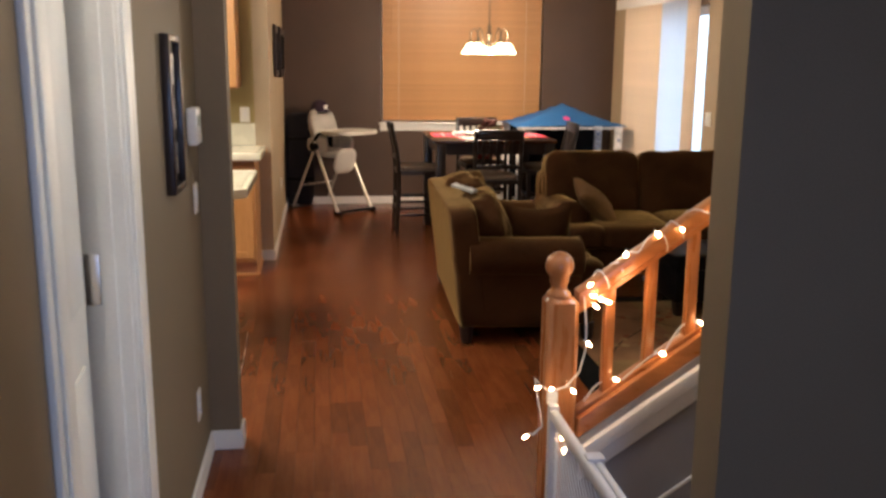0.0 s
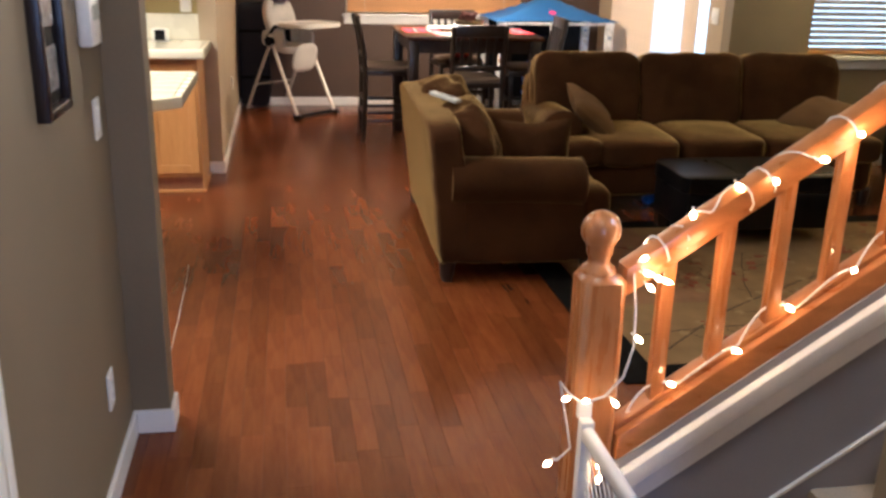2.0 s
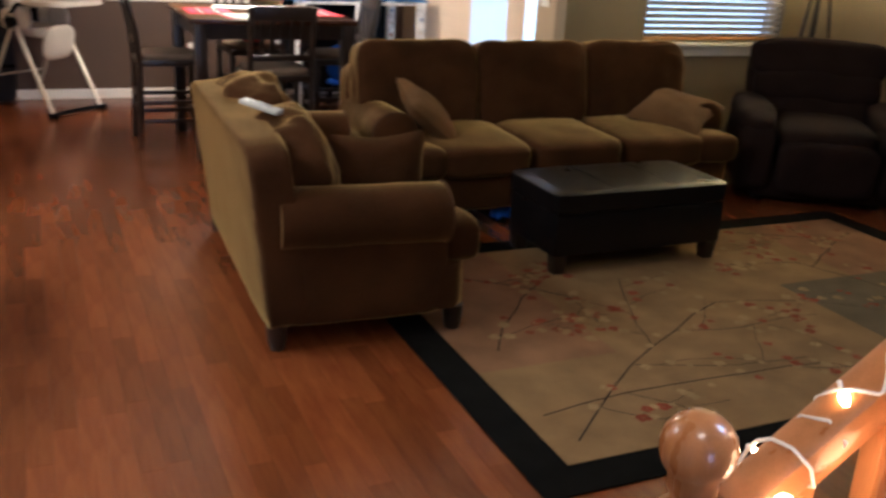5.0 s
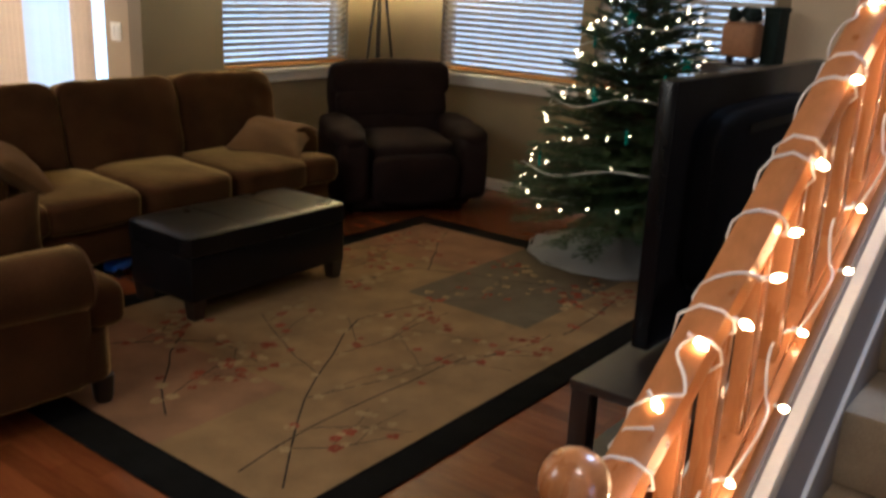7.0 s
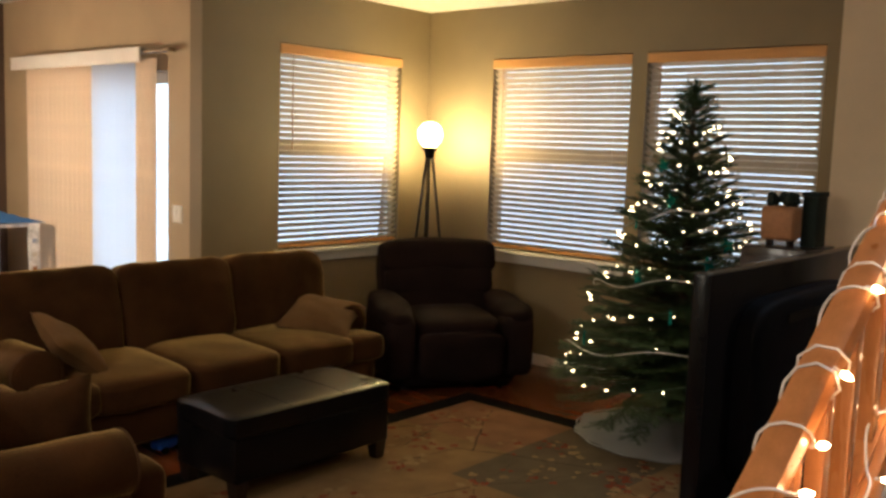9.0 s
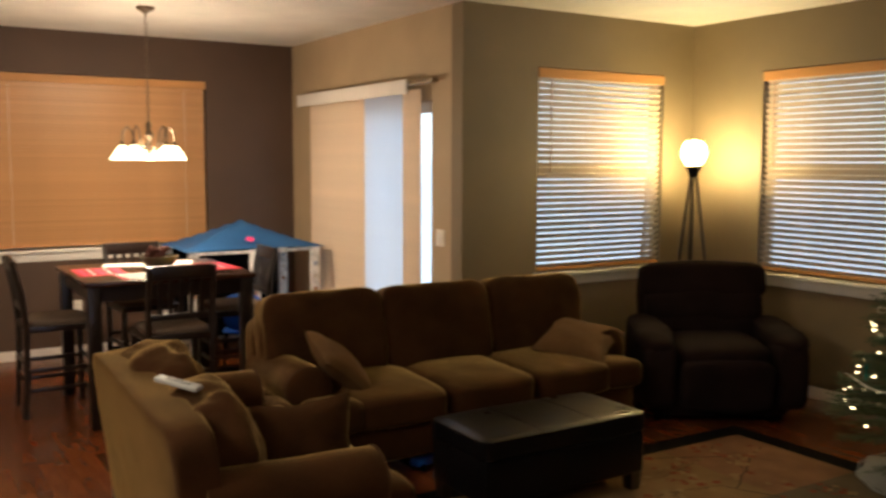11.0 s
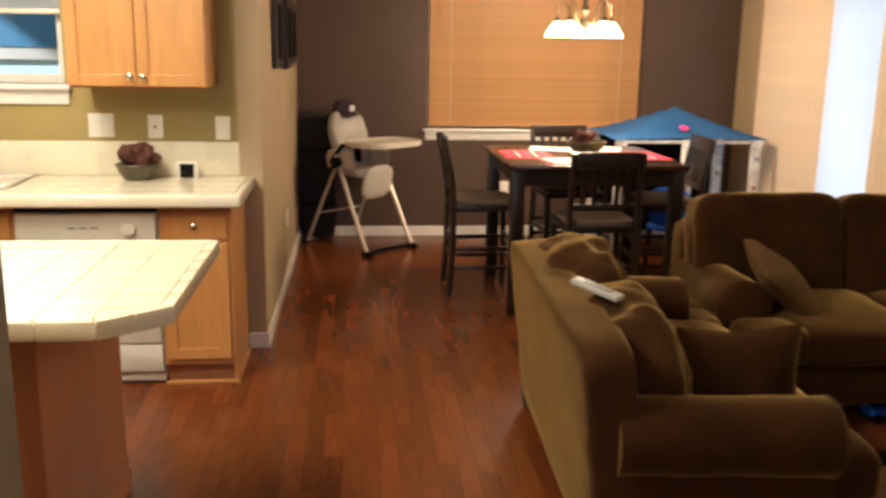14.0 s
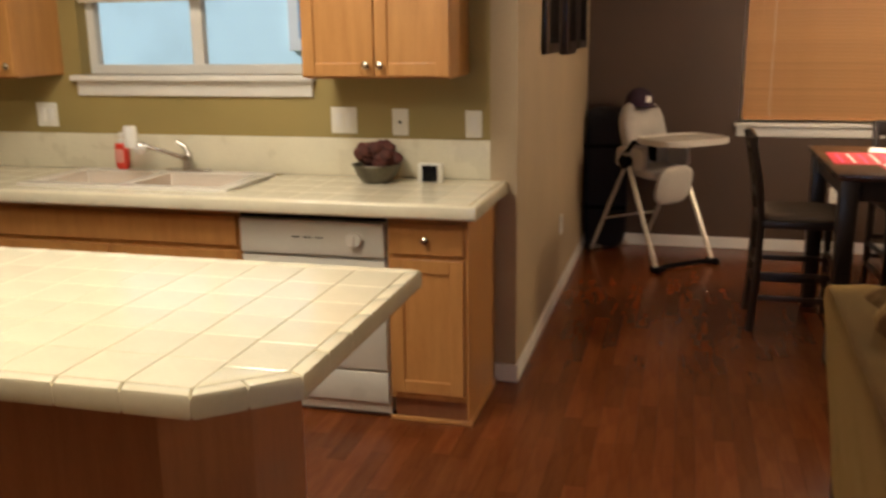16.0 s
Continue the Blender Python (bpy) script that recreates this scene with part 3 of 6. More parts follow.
# narrow hall door, ajar, with its frame
hd = tagged(new("door_hall"), "white painted narrow hall door standing ajar", "door", kind="structure")
leaf = part("door_leaf", B(-0.035, 0.0, 0.0, 0.57, 0.01, 2.02, 0.002), M_DOORW, hd, at=pose(HALLX - 0.052, 2.013, 0, 0, 0, 4.7))
for z0, z1 in ((0.18, 0.9), (1.05, 1.88)):
    for y0, y1 in ((0.08, 0.25), (0.32, 0.49)):
        part("door_panel", B(0.0, 0.006, y0, y1, z0, z1, 0.005), M_DOORW, leaf)
bm = bmesh.new()
box(bm, HALLX - 0.132, HALLX + 0.001, 1.988, 2.01, 0, 2.04), box(bm, HALLX - 0.132, HALLX + 0.001, 2.618, 2.64, 0, 2.04), box(bm, HALLX - 0.132, HALLX + 0.001, 2.01, 2.618, 2.02, 2.045)
box(bm, HALLX - 0.060, HALLX - 0.030, 2.606, 2.618, 0, 2.02)
part("door_jamb", bm, M_DOORW, hd, smooth=False)
for y0, y1, z0, z1 in ((1.905, 2.002, 0, 2.12), (2.632, 2.75, 0, 2.12), (2.002, 2.632, 2.03, 2.12)):
    bm = box(bmesh.new(), HALLX - 0.001, HALLX + 0.014, y0, y1, z0, z1, 0.004)
    if z0 == 0:
        o0, o1 = (y0 + 0.030, y1 - 0.004) if y0 < 2 else (y0 + 0.006, y0 + 0.055)
        box(bm, HALLX + 0.014, HALLX + 0.022, o0, o1, z0, z1, 0.004)
        if y0 > 2:
            box(bm, HALLX + 0.014, HALLX + 0.019, y1 - 0.045, y1 - 0.006, z0, z1, 0.003)
    part("casing", bm, M_DOORW, hd)
part("strike_plate", B(HALLX - 0.105, HALLX - 0.068, 2.613, 2.6195, 1.02, 1.15, 0.001), M_STEEL, hd, "brushed steel strike plate")

# ---- staircase with its rail ----
SL = 0.68
RY = 2.95
stairs = thing("staircase", "beige carpeted stairs behind a baby gate", "staircase", (1.0, 0, 0))
for i in range(11):
    part("step", B(i * 0.265 - 0.02, 3.2, 2.073, 2.905, i * 0.183, (i + 1) * 0.183, 0.018), M_CARPET, stairs)


def slanted(x0, x1, zlo, zhi, y0, y1, bevel=0.0):
    """A bar that climbs with the stairs; zlo and zhi are its heights at x = 0.85."""
    f = lambda x, z: z + SL * (x - 0.85)
    m = Matrix(((1, 0, 0, 0), (0, 0, -1, 0), (0, 1, 0, 0), (0, 0, 0, 1)))
    return extrude_outline(bmesh.new(), [(x0, f(x0, zlo)), (x1, f(x1, zlo)), (x1, f(x1, zhi)), (x0, f(x0, zhi))], -y1, -y0, m, bevel)


knee = thing("stair_knee_wall", "grey painted sloping stair wall with white trim", "stair wall", kind="structure")
bm = extrude_outline(bmesh.new(), [(0.70, 0.0), (3.5, 0.0), (3.5, 0.42 + SL * 2.65 + 0.12), (0.70, 0.42 + SL * -0.15 + 0.12)], -(RY + 0.05), -(RY - 0.05),
                     Matrix(((1, 0, 0, 0), (0, 0, -1, 0), (0, 1, 0, 0), (0, 0, 0, 1))))
part("wall_core", bm, M_GREY, knee, smooth=False)
part("cap_trim", slanted(0.755, 3.5, 0.46, 0.513, RY - 0.075, RY + 0.075, 0.006), M_WHITE, knee, "white painted cap trim")
part("cap_moulding", slanted(0.755, 3.5, 0.40, 0.46, RY - 0.064, RY + 0.064, 0.008), M_WHITE, knee, "white painted moulding")
part("skirt_moulding", slanted(0.9, 3.5, 0.13, 0.142, RY - 0.060, RY - 0.05, 0.002), M_WHITE, knee)
part("skirt_board", slanted(0.9, 3.5, -0.10, 0.13, RY - 0.056, RY - 0.05, 0.001), M_GREY, knee, smooth=False)

rail = thing("stair_railing", "varnished oak railing wound with lit string lights", "railing")
bm = box(bmesh.new(), 0.643, 0.743, RY - 0.05, RY + 0.05, 0.0, 0.925, 0.016, seg=1)
part("newel_post", bm, M_POST, rail)
bm = bmesh.new()
lathe(bm, [(0.040, 0.0), (0.037, 0.010), (0.026, 0.018), (0.023, 0.030), (0.029, 0.042)] + [(0.044 * math.sin(a), 0.093 - 0.044 * math.cos(a)) for a in [radians(k) for k in (42, 60, 78, 96, 114, 132, 150, 165, 180)]],
      28, (0.687, RY, 0.925))
part("newel_ball", bm, M_POST, rail)
part("handrail", slanted(0.74, 3.5, 0.957, 1.014, RY - 0.033, RY + 0.033, 0.016), M_RAIL, rail)
part("handrail_fillet", slanted(0.75, 3.5, 0.939, 0.957, RY - 0.02, RY + 0.02), M_RAIL, rail)
part("bottom_rail", slanted(0.75, 3.5, 0.513, 0.603, RY - 0.045, RY + 0.045, 0.010), M_RAIL, rail)
part("bottom_fillet", slanted(0.75, 3.5, 0.603, 0.62, RY - 0.024, RY + 0.024, 0.003), M_RAIL, rail)
for i in range(20):
    x = 0.848 + i * 0.1305
    bm = bmesh.new()
    z0, z1 = 0.60 + SL * (x - 0.85), 0.945 + SL * (x - 0.85)
    box(bm, x - 0.016, x + 0.016, RY - 0.016, RY + 0.016, z0, z1, 0.003)
    part("baluster", bm, M_POST, rail)

# string lights wound round the handrail, along the bottom rail and down the post
lights = thing("string_lights", "white cord string lights wound along the stair rail", "string lights")


def bulb(parent, at, way, size, material, base):
    """A mini bulb with its socket."""
    q = Vector(way).to_track_quat("Z", "Y").to_matrix().to_4x4()
    m = Matrix.Translation(at) @ q
    if base not in BULBS:
        bm = bmesh.new()
        lathe(bm, [(0.005, 0.0), (0.0075, 0.006), (0.0078, 0.013), (0.0045, 0.022), (0.0, 0.027)], 8)
        BULBS[base] = (mesh("bulb", bm, material, True), mesh("socket", tube(bmesh.new(), (0, 0, -0.018), (0, 0, 0.001), 0.0042, 0.004, 7), M_WIRE))
    for nm, me in zip(("bulb", "socket"), BULBS[base]):
        ob = new(nm, me)
        ob.parent = parent
        ob.matrix_basis = m @ Matrix.Scale(size, 4)


BULBS = {}
pts = []
turns = 26
for i in range(turns * 14 + 1):
    s = i / (turns * 14)
    ang = (s * turns + 0.9 * noise.noise((s * 23, 4, 1))) * math.tau
    loose = 1 + 0.25 * noise.noise((s * 30, 0, 0))
    x = 0.76 + s * 2.2 + 0.012 * noise.noise((s * 90, 2, 0))
    pts.append((x, RY + 0.041 * loose * math.cos(ang), 0.985 + SL * (x - 0.85) + 0.037 * loose * math.sin(ang)))
part("cord", path_tube(bmesh.new(), pts, 0.0025, 5), M_WIRE, lights)
rnd = random.Random(4)
for k in range(26):
    i = int((k + 0.1) * 14) + rnd.choice((5, 6, 7, 8, 9))
    p = Vector(pts[min(i, len(pts) - 1)])
    bulb(lights, p + Vector((0, -0.010, 0.002)), (rnd.uniform(-0.5, 0.6), -1.0, rnd.uniform(-0.9, 0.5)), 0.8, M_BULB, "rail")
low = [(0.76, RY - 0.07, 0.615)]
for i in range(1, 150):
    x = 0.76 + i * 0.0147
    zz = 0.625 + SL * (x - 0.85) + 0.03 * abs(math.sin(i * 0.35)) + 0.008 * noise.noise((i * 0.2, 0, 5))
    low.append((x, RY - 0.030 + 0.022 * math.sin(i * 0.175 * 2), zz))
part("cord", path_tube(bmesh.new(), low, 0.0028, 5), M_WIRE, lights)
for i in range(7, 149, 9):
    bulb(lights, Vector(low[i]) + Vector((0, -0.02, 0.006)), (rnd.uniform(-1, 1), -0.7, rnd.uniform(-0.8, 0.2)), 0.75, M_BULB, "rail")
post = [(0.758, RY - 0.03, 0.93), (0.762, RY - 0.05, 0.85), (0.76, RY - 0.064, 0.77), (0.74, RY - 0.07, 0.70), (0.70, RY - 0.072, 0.655), (0.65, RY - 0.068, 0.64), (0.625, RY - 0.05, 0.655),
        (0.62, RY + 0.0, 0.66), (0.625, RY - 0.03, 0.60), (0.63, RY - 0.07, 0.53), (0.60, RY - 0.075, 0.505), (0.585, RY - 0.08, 0.51)]
part("cord", path_tube(bmesh.new(), post, 0.0028, 6), M_WIRE, lights)
for p, w in (((0.764, RY - 0.06, 0.79), (0.6, -0.6, -0.5)), ((0.715, RY - 0.085, 0.650), (0.3, -0.8, -0.3)), ((0.655, RY - 0.085, 0.655), (-0.6, -0.7, 0.2)), ((0.618, RY - 0.07, 0.655), (-0.9, -0.4, 0)),
             ((0.582, RY - 0.08, 0.505), (-0.9, -0.4, -0.4)), ((0.765, RY - 0.05, 0.965), (0.4, -0.8, 0.6)), ((0.775, RY - 0.05, 0.935), (0.6, -0.8, 0)), ((0.785, RY - 0.05, 0.905), (0.5, -0.8, -0.5)),
             ((0.80, RY - 0.055, 0.925), (0.3, -1, 0)), ((0.82, RY - 0.05, 0.915), (0.8, -0.7, -0.1)), ((0.69, RY - 0.08, 0.50), (0.1, -0.6, -1)), ((0.70, RY - 0.08, 0.46), (-0.3, -0.6, -1))):
    bulb(lights, p, w, 0.72, M_BULB, "rail")
for x in (0.9, 1.25, 1.65, 2.1):
    lamp("string_glow", "POINT", (x, RY - 0.09, 0.93 + SL * (x - 0.85)), 0.9, (1, 0.50, 0.2), 0.04)

# baby gate across the foot of the stairs
gate = thing("baby_gate", "grey plastic baby gate with a mesh panel", "baby gate")
GX, GT = 0.665, 0.585
part("top_bar", B(GX - 0.014, GX + 0.014, 2.10, 2.895, GT - 0.036, GT, 0.010, seg=3), M_GATE, gate)
part("top_bar", B(GX + 0.016, GX + 0.038, 2.09, 2.53, GT - 0.034, GT - 0.002, 0.009, seg=3), M_GATE, gate)
part("bottom_bar", B(GX - 0.014, GX + 0.014, 2.10, 2.895, 0.06, 0.094, 0.008), M_GATE, gate)
part("upright", B(GX - 0.016, GX + 0.016, 2.868, 2.90, 0.05, GT + 0.012, 0.006), M_GATE, gate)
part("upright", B(GX - 0.016, GX + 0.016, 2.085, 2.115, 0.05, GT + 0.006, 0.006), M_GATE, gate)
part("bracket", B(GX - 0.004, GX + 0.045, 2.50, 2.545, GT - 0.06, GT + 0.008, 0.005), M_GATE, gate, "grey sliding bracket")
part("wall_bumper", B(GX - 0.018, GX + 0.018, 2.895, 2.915, GT + 0.005, GT + 0.05, 0.008), M_PLASTW, gate, "white wall bumper")
bm = bmesh.new()
for k in range(-14, 20):
    for sg in (1, -1):
        ya, za, yb, zb = 2.115 + k * 0.04, 0.094, 2.115 + k * 0.04 + sg * 0.49, GT - 0.036
        pa, pb = Vector((GX + 0.003 * sg, ya, za)), Vector((GX + 0.003 * sg, yb, zb))
        d = pb - pa
        lo, hi = 0.0, 1.0
        for lim, sgn in ((2.115, 1), (2.868, -1)):
            t = (lim - pa.y) / d.y
            if (d.y > 0) == (sgn > 0):
                lo = max(lo, t)
            else:
                hi = min(hi, t)
        if hi - lo > 0.03:
            tube(bm, pa + d * lo, pa + d * hi, 0.0022, seg=4)
part("mesh_panel", bm, M_MESH, gate, "pale diamond mesh", smooth=False)


# ---- seating ----
def pillow(name, size, at, rx, ry, rz, material, label, thick=0.17, spin=0.0, seed=1.0):
    t = thing(name, label, "pillow", at)
    bm, n, h = bmesh.new(), 18, size / 2
    for sgn in (1, -1):
        g = {}
        for i in range(n + 1):
            for j in range(n + 1):
                u, w = 2 * i / n - 1, 2 * j / n - 1
                k = ((1 - u * u) * (1 - w * w)) ** 0.42
                nz = noise.noise((u * 2.2 + seed, w * 2.2, seed)) * 0.012 + noise.noise((u * 6 + seed, w * 6, seed)) * 0.004
                g[i, j] = bm.verts.new((h * u * (1 - 0.10 * (1 - w * w) ** 2), h * w * (1 - 0.10 * (1 - u * u) ** 2), sgn * (thick / 2 * k + 0.002) + nz * k))
        for i in range(n):
            for j in range(n):
                q = (g[i, j], g[i + 1, j], g[i + 1, j + 1], g[i, j + 1])
                bm.faces.new(q if sgn > 0 else q[::-1])
    bmesh.ops.remove_doubles(bm, verts=bm.verts, dist=0.0045)
    part("pillow_body", bm, material, t, at=pose(0, 0, 0, rx, ry, rz) @ pose(0, 0, 0, 0, 0, spin))
    return t


def sofa(name, W, D, seats, label, at, rz, floppy, seed, setback, lean, arm=0.27):
    """A rolled-arm sofa that faces -y; W across, D deep; the arms stop short of the front, the end cushions wrap round them."""
    t = thing(name, label, "sofa", at, rz)
    inner = W - 2 * arm
    bm = bmesh.new()
    puff(bm, W - 0.06, D - 0.10, 0.24, pose(0, -0.02, 0.205), 12, 11, 0, 0.004, seed)
    for v in bm.verts:
        if v.co.z < 0.16:
            v.co.z += 0.022 * math.cos(v.co.x / W * math.pi) + 0.016 * math.cos(v.co.y / D * math.pi)
    part("base", bm, M_SOFA, t)
    bm = bmesh.new()
    puff(bm, W - 0.05, 0.17, 0.72, pose(0, D / 2 - 0.085, 0.44, -lean), 14, 15, 0, 0.006, seed + 1)
    part("back_frame", bm, M_SOFA, t)
    y0, y1 = -D / 2 + setback, D / 2 - 0.085
    for sgn in (-1, 1):
        bm = bmesh.new()
        x = sgn * (W / 2 - arm / 2)
        puff(bm, arm - 0.05, y1 - y0 + 0.02, 0.40, pose(x, (y0 + y1) / 2, 0.30), 10, 9, 0, 0.004, seed + 2 * sgn)
        part("arm_side", bm, M_SOFA, t)
        bm = bmesh.new()
        ring = []
        for j in range(-3, 16):
            s = max(0, min(12, j)) / 12
            cap = (1, 0.97, 0.88, 0.55)[-j] if j < 0 else ((1, 0.97, 0.88, 0.55)[j - 12] if j > 12 else 1)
            out_ = (0, 0.008, 0.014, 0.017)[-j] if j < 0 else 0
            yy = y0 + s * (y1 - y0) - out_
            rr_ = cap * (0.122 + 0.007 * noise.noise((s * 3, seed, sgn)))
            ring.append([bm.verts.new((x + sgn * 0.012 + 1.06 * rr_ * math.cos(a) + 0.004 * noise.noise((a, s * 5, seed)), yy, 0.497 + rr_ * math.sin(a) + 0.012 * s)) for a in [k * math.tau / 20 for k in range(20)]])
        for q0, q1 in zip(ring, ring[1:]):
            for k in range(20):
                bm.faces.new((q0[k], q0[(k + 1) % 20], q1[(k + 1) % 20], q1[k]))
        bm.faces.new(ring[0][::-1]), bm.faces.new(ring[-1])
        bmesh.ops.recalc_face_normals(bm, faces=bm.faces)
        part("arm_roll", bm, M_SOFA, t)
        bm = bmesh.new()
        path_tube(bm, [(x + sgn * 0.012 + 0.129 * math.cos(a), y0 - 0.002, 0.497 + 0.121 * math.sin(a)) for a in [k * math.tau / 24 for k in range(25)]], 0.006, 6)
        part("piping", bm, M_SOFAL, t)
    w = inner / seats
    wb = (inner + 0.20) / seats if floppy else (W - 0.07) / seats
    for i in range(seats):
        x = -inner / 2 + w * (i + 0.5)
        xb = -wb * seats / 2 + wb * (i + 0.5)
        bm = bmesh.new()
        puff(bm, w + 0.004, D - 0.20, 0.18, pose(x, -0.11, 0.39, 1.5), 7, 13, 0.018, 0.007, seed + 7 * i)
        for sgn, last in ((-1, 0), (1, seats - 1)):
            if i == last:
                puff(bm, arm + 0.03, setback + 0.01, 0.165, pose(sgn * (inner / 2 + arm / 2 - 0.055), -D / 2 + setback / 2 - 0.012, 0.385), 4.5, 9, 0.008, 0.006, seed + sgn)
        part("seat_cushion", bm, M_SOFA, t)
        bm = bmesh.new()
        if floppy:
            low = 0.03 * (seats - 1 - i)
            puff(bm, wb + 0.02, 0.29, 0.49 - low, pose(xb, D / 2 - 0.225, 0.625 - low * 0.6, -17 - rnd.uniform(0, 3), rnd.uniform(-2, 2), rnd.uniform(-2, 2)), 3.4, 25, 0.0, 0.026, seed + 9 * i + 3)
            for v in bm.verts:
                k = max(0.0, v.co.z - 0.62) / 0.25
                v.co.z += k * (0.016 * math.sin(v.co.x * 21 + v.co.y * 9 + seed) + 0.02 * noise.noise(v.co * 9))
                v.co.y += k * 0.014 * math.sin(v.co.x * 17 + 2 * seed)
        else:
            puff(bm, wb + 0.004, 0.23, 0.54, pose(xb, D / 2 - 0.245, 0.67, -10 + rnd.uniform(-1.5, 1.5), 0, rnd.uniform(-1.5, 1.5)), 7.0, 19, 0.0, 0.014, seed + 9 * i + 3)
        part("back_cushion", bm, M_SOFA, t)
    for x in (-W / 2 + 0.09, W / 2 - 0.09):
        for y in (-D / 2 + 0.08, D / 2 - 0.08):
            bm = bmesh.new()
            lathe(bm, [(0.026, 0.0), (0.036, 0.03), (0.042, 0.085), (0.042, 0.115)], 12, (x, y, 0))
            part("foot", bm, M_BLACKW, t, "dark turned wooden foot")
    return t


long_sofa = sofa("sofa", 2.30, 0.95, 3, "long brown microfibre sofa with three loose back cushions", (2.80, 6.965, 0), 0, 0, 1.0, 0.25, 2)
near_sofa = sofa("sofa", 1.66, 0.88, 2, "brown microfibre loveseat with rolled arms, back to the walkway", (1.185, 6.12, 0), 88, 1, 5.0, 0.14, 6, 0.25)
pillow("throw_pillow", 0.38, (1.985, 6.82, 0.60), 8, 42, -12, M_PILLOW, "gold brown square pillow leaning on the sofa arm", thick=0.15, spin=14, seed=2)
pillow("throw_pillow", 0.47, (3.68, 6.86, 0.55), 16, -6, -14, M_PILLOW, "gold brown pillow lying on the long sofa", thick=0.16, spin=45, seed=3)
pillow("throw_pillow", 0.42, (1.27, 5.60, 0.565), 80, 0, 2, M_SOFA, "dark brown pillow in the loveseat corner", thick=0.14, seed=6)
remote = thing("remote_control", "grey remote control lying on the sofa back", "remote control", (0.83, 5.75, 0.865), 33)
part("body", B(-0.021, 0.021, -0.10, 0.10, -0.009, 0.009, 0.006), mat("grey remote plastic", (0.42, 0.42, 0.40), 0.5, grain=0.05, bump=0), remote, at=pose(0, 0, 0, 6, -8))
for i in range(6):
    for j in range(2):
        part("button", B(-0.010 + j * 0.012, -0.003 + j * 0.012, -0.06 + i * 0.020, -0.050 + i * 0.020, 0.0085, 0.0105, 0.001), M_BLACKM, remote, at=pose(0, 0, 0, 6, -8))

# recliner in the corner
rc = thing("recliner", "dark brown plush recliner with padded arms", "armchair", (4.71, 6.69, 0), -33)
for nm, dims, m, pw, cr in (("base", (0.90, 0.80, 0.26), pose(0, 0.02, 0.16), 8, 0), ("footrest", (0.60, 0.13, 0.33), pose(0, -0.42, 0.26, 4), 5, 0.01),
                            ("seat_cushion", (0.60, 0.62, 0.18), pose(0, -0.13, 0.42, 2), 5, 0.03),
                            ("backrest", (0.86, 0.22, 0.76), pose(0, 0.33, 0.58, -12), 8, 0.0),
                            ("back_pad", (0.72, 0.17, 0.19), pose(0, 0.20, 0.53, -12), 4.5, 0.02), ("back_pad", (0.82, 0.19, 0.22), pose(0, 0.235, 0.675, -12), 4.5, 0.02),
                            ("head_pad", (0.88, 0.24, 0.25), pose(0, 0.30, 0.845, -12), 5.5, 0.02)):
    bm = bmesh.new()
    puff(bm, *dims, m, pw, 10, cr, 0.009, 2.0)
    part(nm, bm, M_RECL, rc)
for sgn in (-1, 1):
    bm = bmesh.new()
    puff(bm, 0.22, 0.84, 0.46, pose(sgn * 0.42, -0.03, 0.31), 6, 9, 0, 0.006, 4 + sgn)
    part("arm_side", bm, M_RECL, rc)
    bm = bmesh.new()
    puff(bm, 0.25, 0.78, 0.17, pose(sgn * 0.43, -0.05, 0.525, 3), 2.8, 11, 0, 0.012, 9 + sgn)
    part("arm_pad", bm, M_RECL, rc)
    part("foot", B(sgn * 0.36 - 0.03, sgn * 0.36 + 0.03, -0.3, 0.3, 0.0, 0.04, 0.006), M_BLACKM, rc)

# storage ottoman
ot = thing("ottoman", "black leather storage ottoman used as coffee table", "ottoman", (2.705, 5.99, 0.0125), 0)
bm = bmesh.new()
puff(bm, 1.02, 0.50, 0.105, pose(0, 0, 0.355), 14, 11, 0.006, 0.0012, 1)
part("lid", bm, M_LEATHER, ot)
for x in (-0.17, 0.17):
    bm = bmesh.new()
    path_tube(bm, [(x, -0.249, 0.37), (x, -0.242, 0.409), (x, 0, 0.4155), (x, 0.242, 0.409), (x, 0.249, 0.37)], 0.0022, 5)
    part("stitching", bm, M_LEATHER, ot)
part("box", B(-0.49, 0.49, -0.235, 0.235, 0.09, 0.30, 0.012), M_LEATHER, ot)
part("lid_gap", B(-0.485, 0.485, -0.23, 0.23, 0.295, 0.31), M_BLACKM, ot)
for x in (-0.445, 0.445):
    for y in (-0.195, 0.195):
        bm = extrude_outline(bmesh.new(), [(-0.036, -0.036), (0.036, -0.036), (0.036, 0.036), (-0.036, 0.036)], 0.0, 0.092)
        for v in bm.verts:
            if v.co.z < 0.01:
                v.co.x *= 0.75
                v.co.y *= 0.75
        part("leg", bm, M_BLACKW, ot, at=pose(x, y, 0))

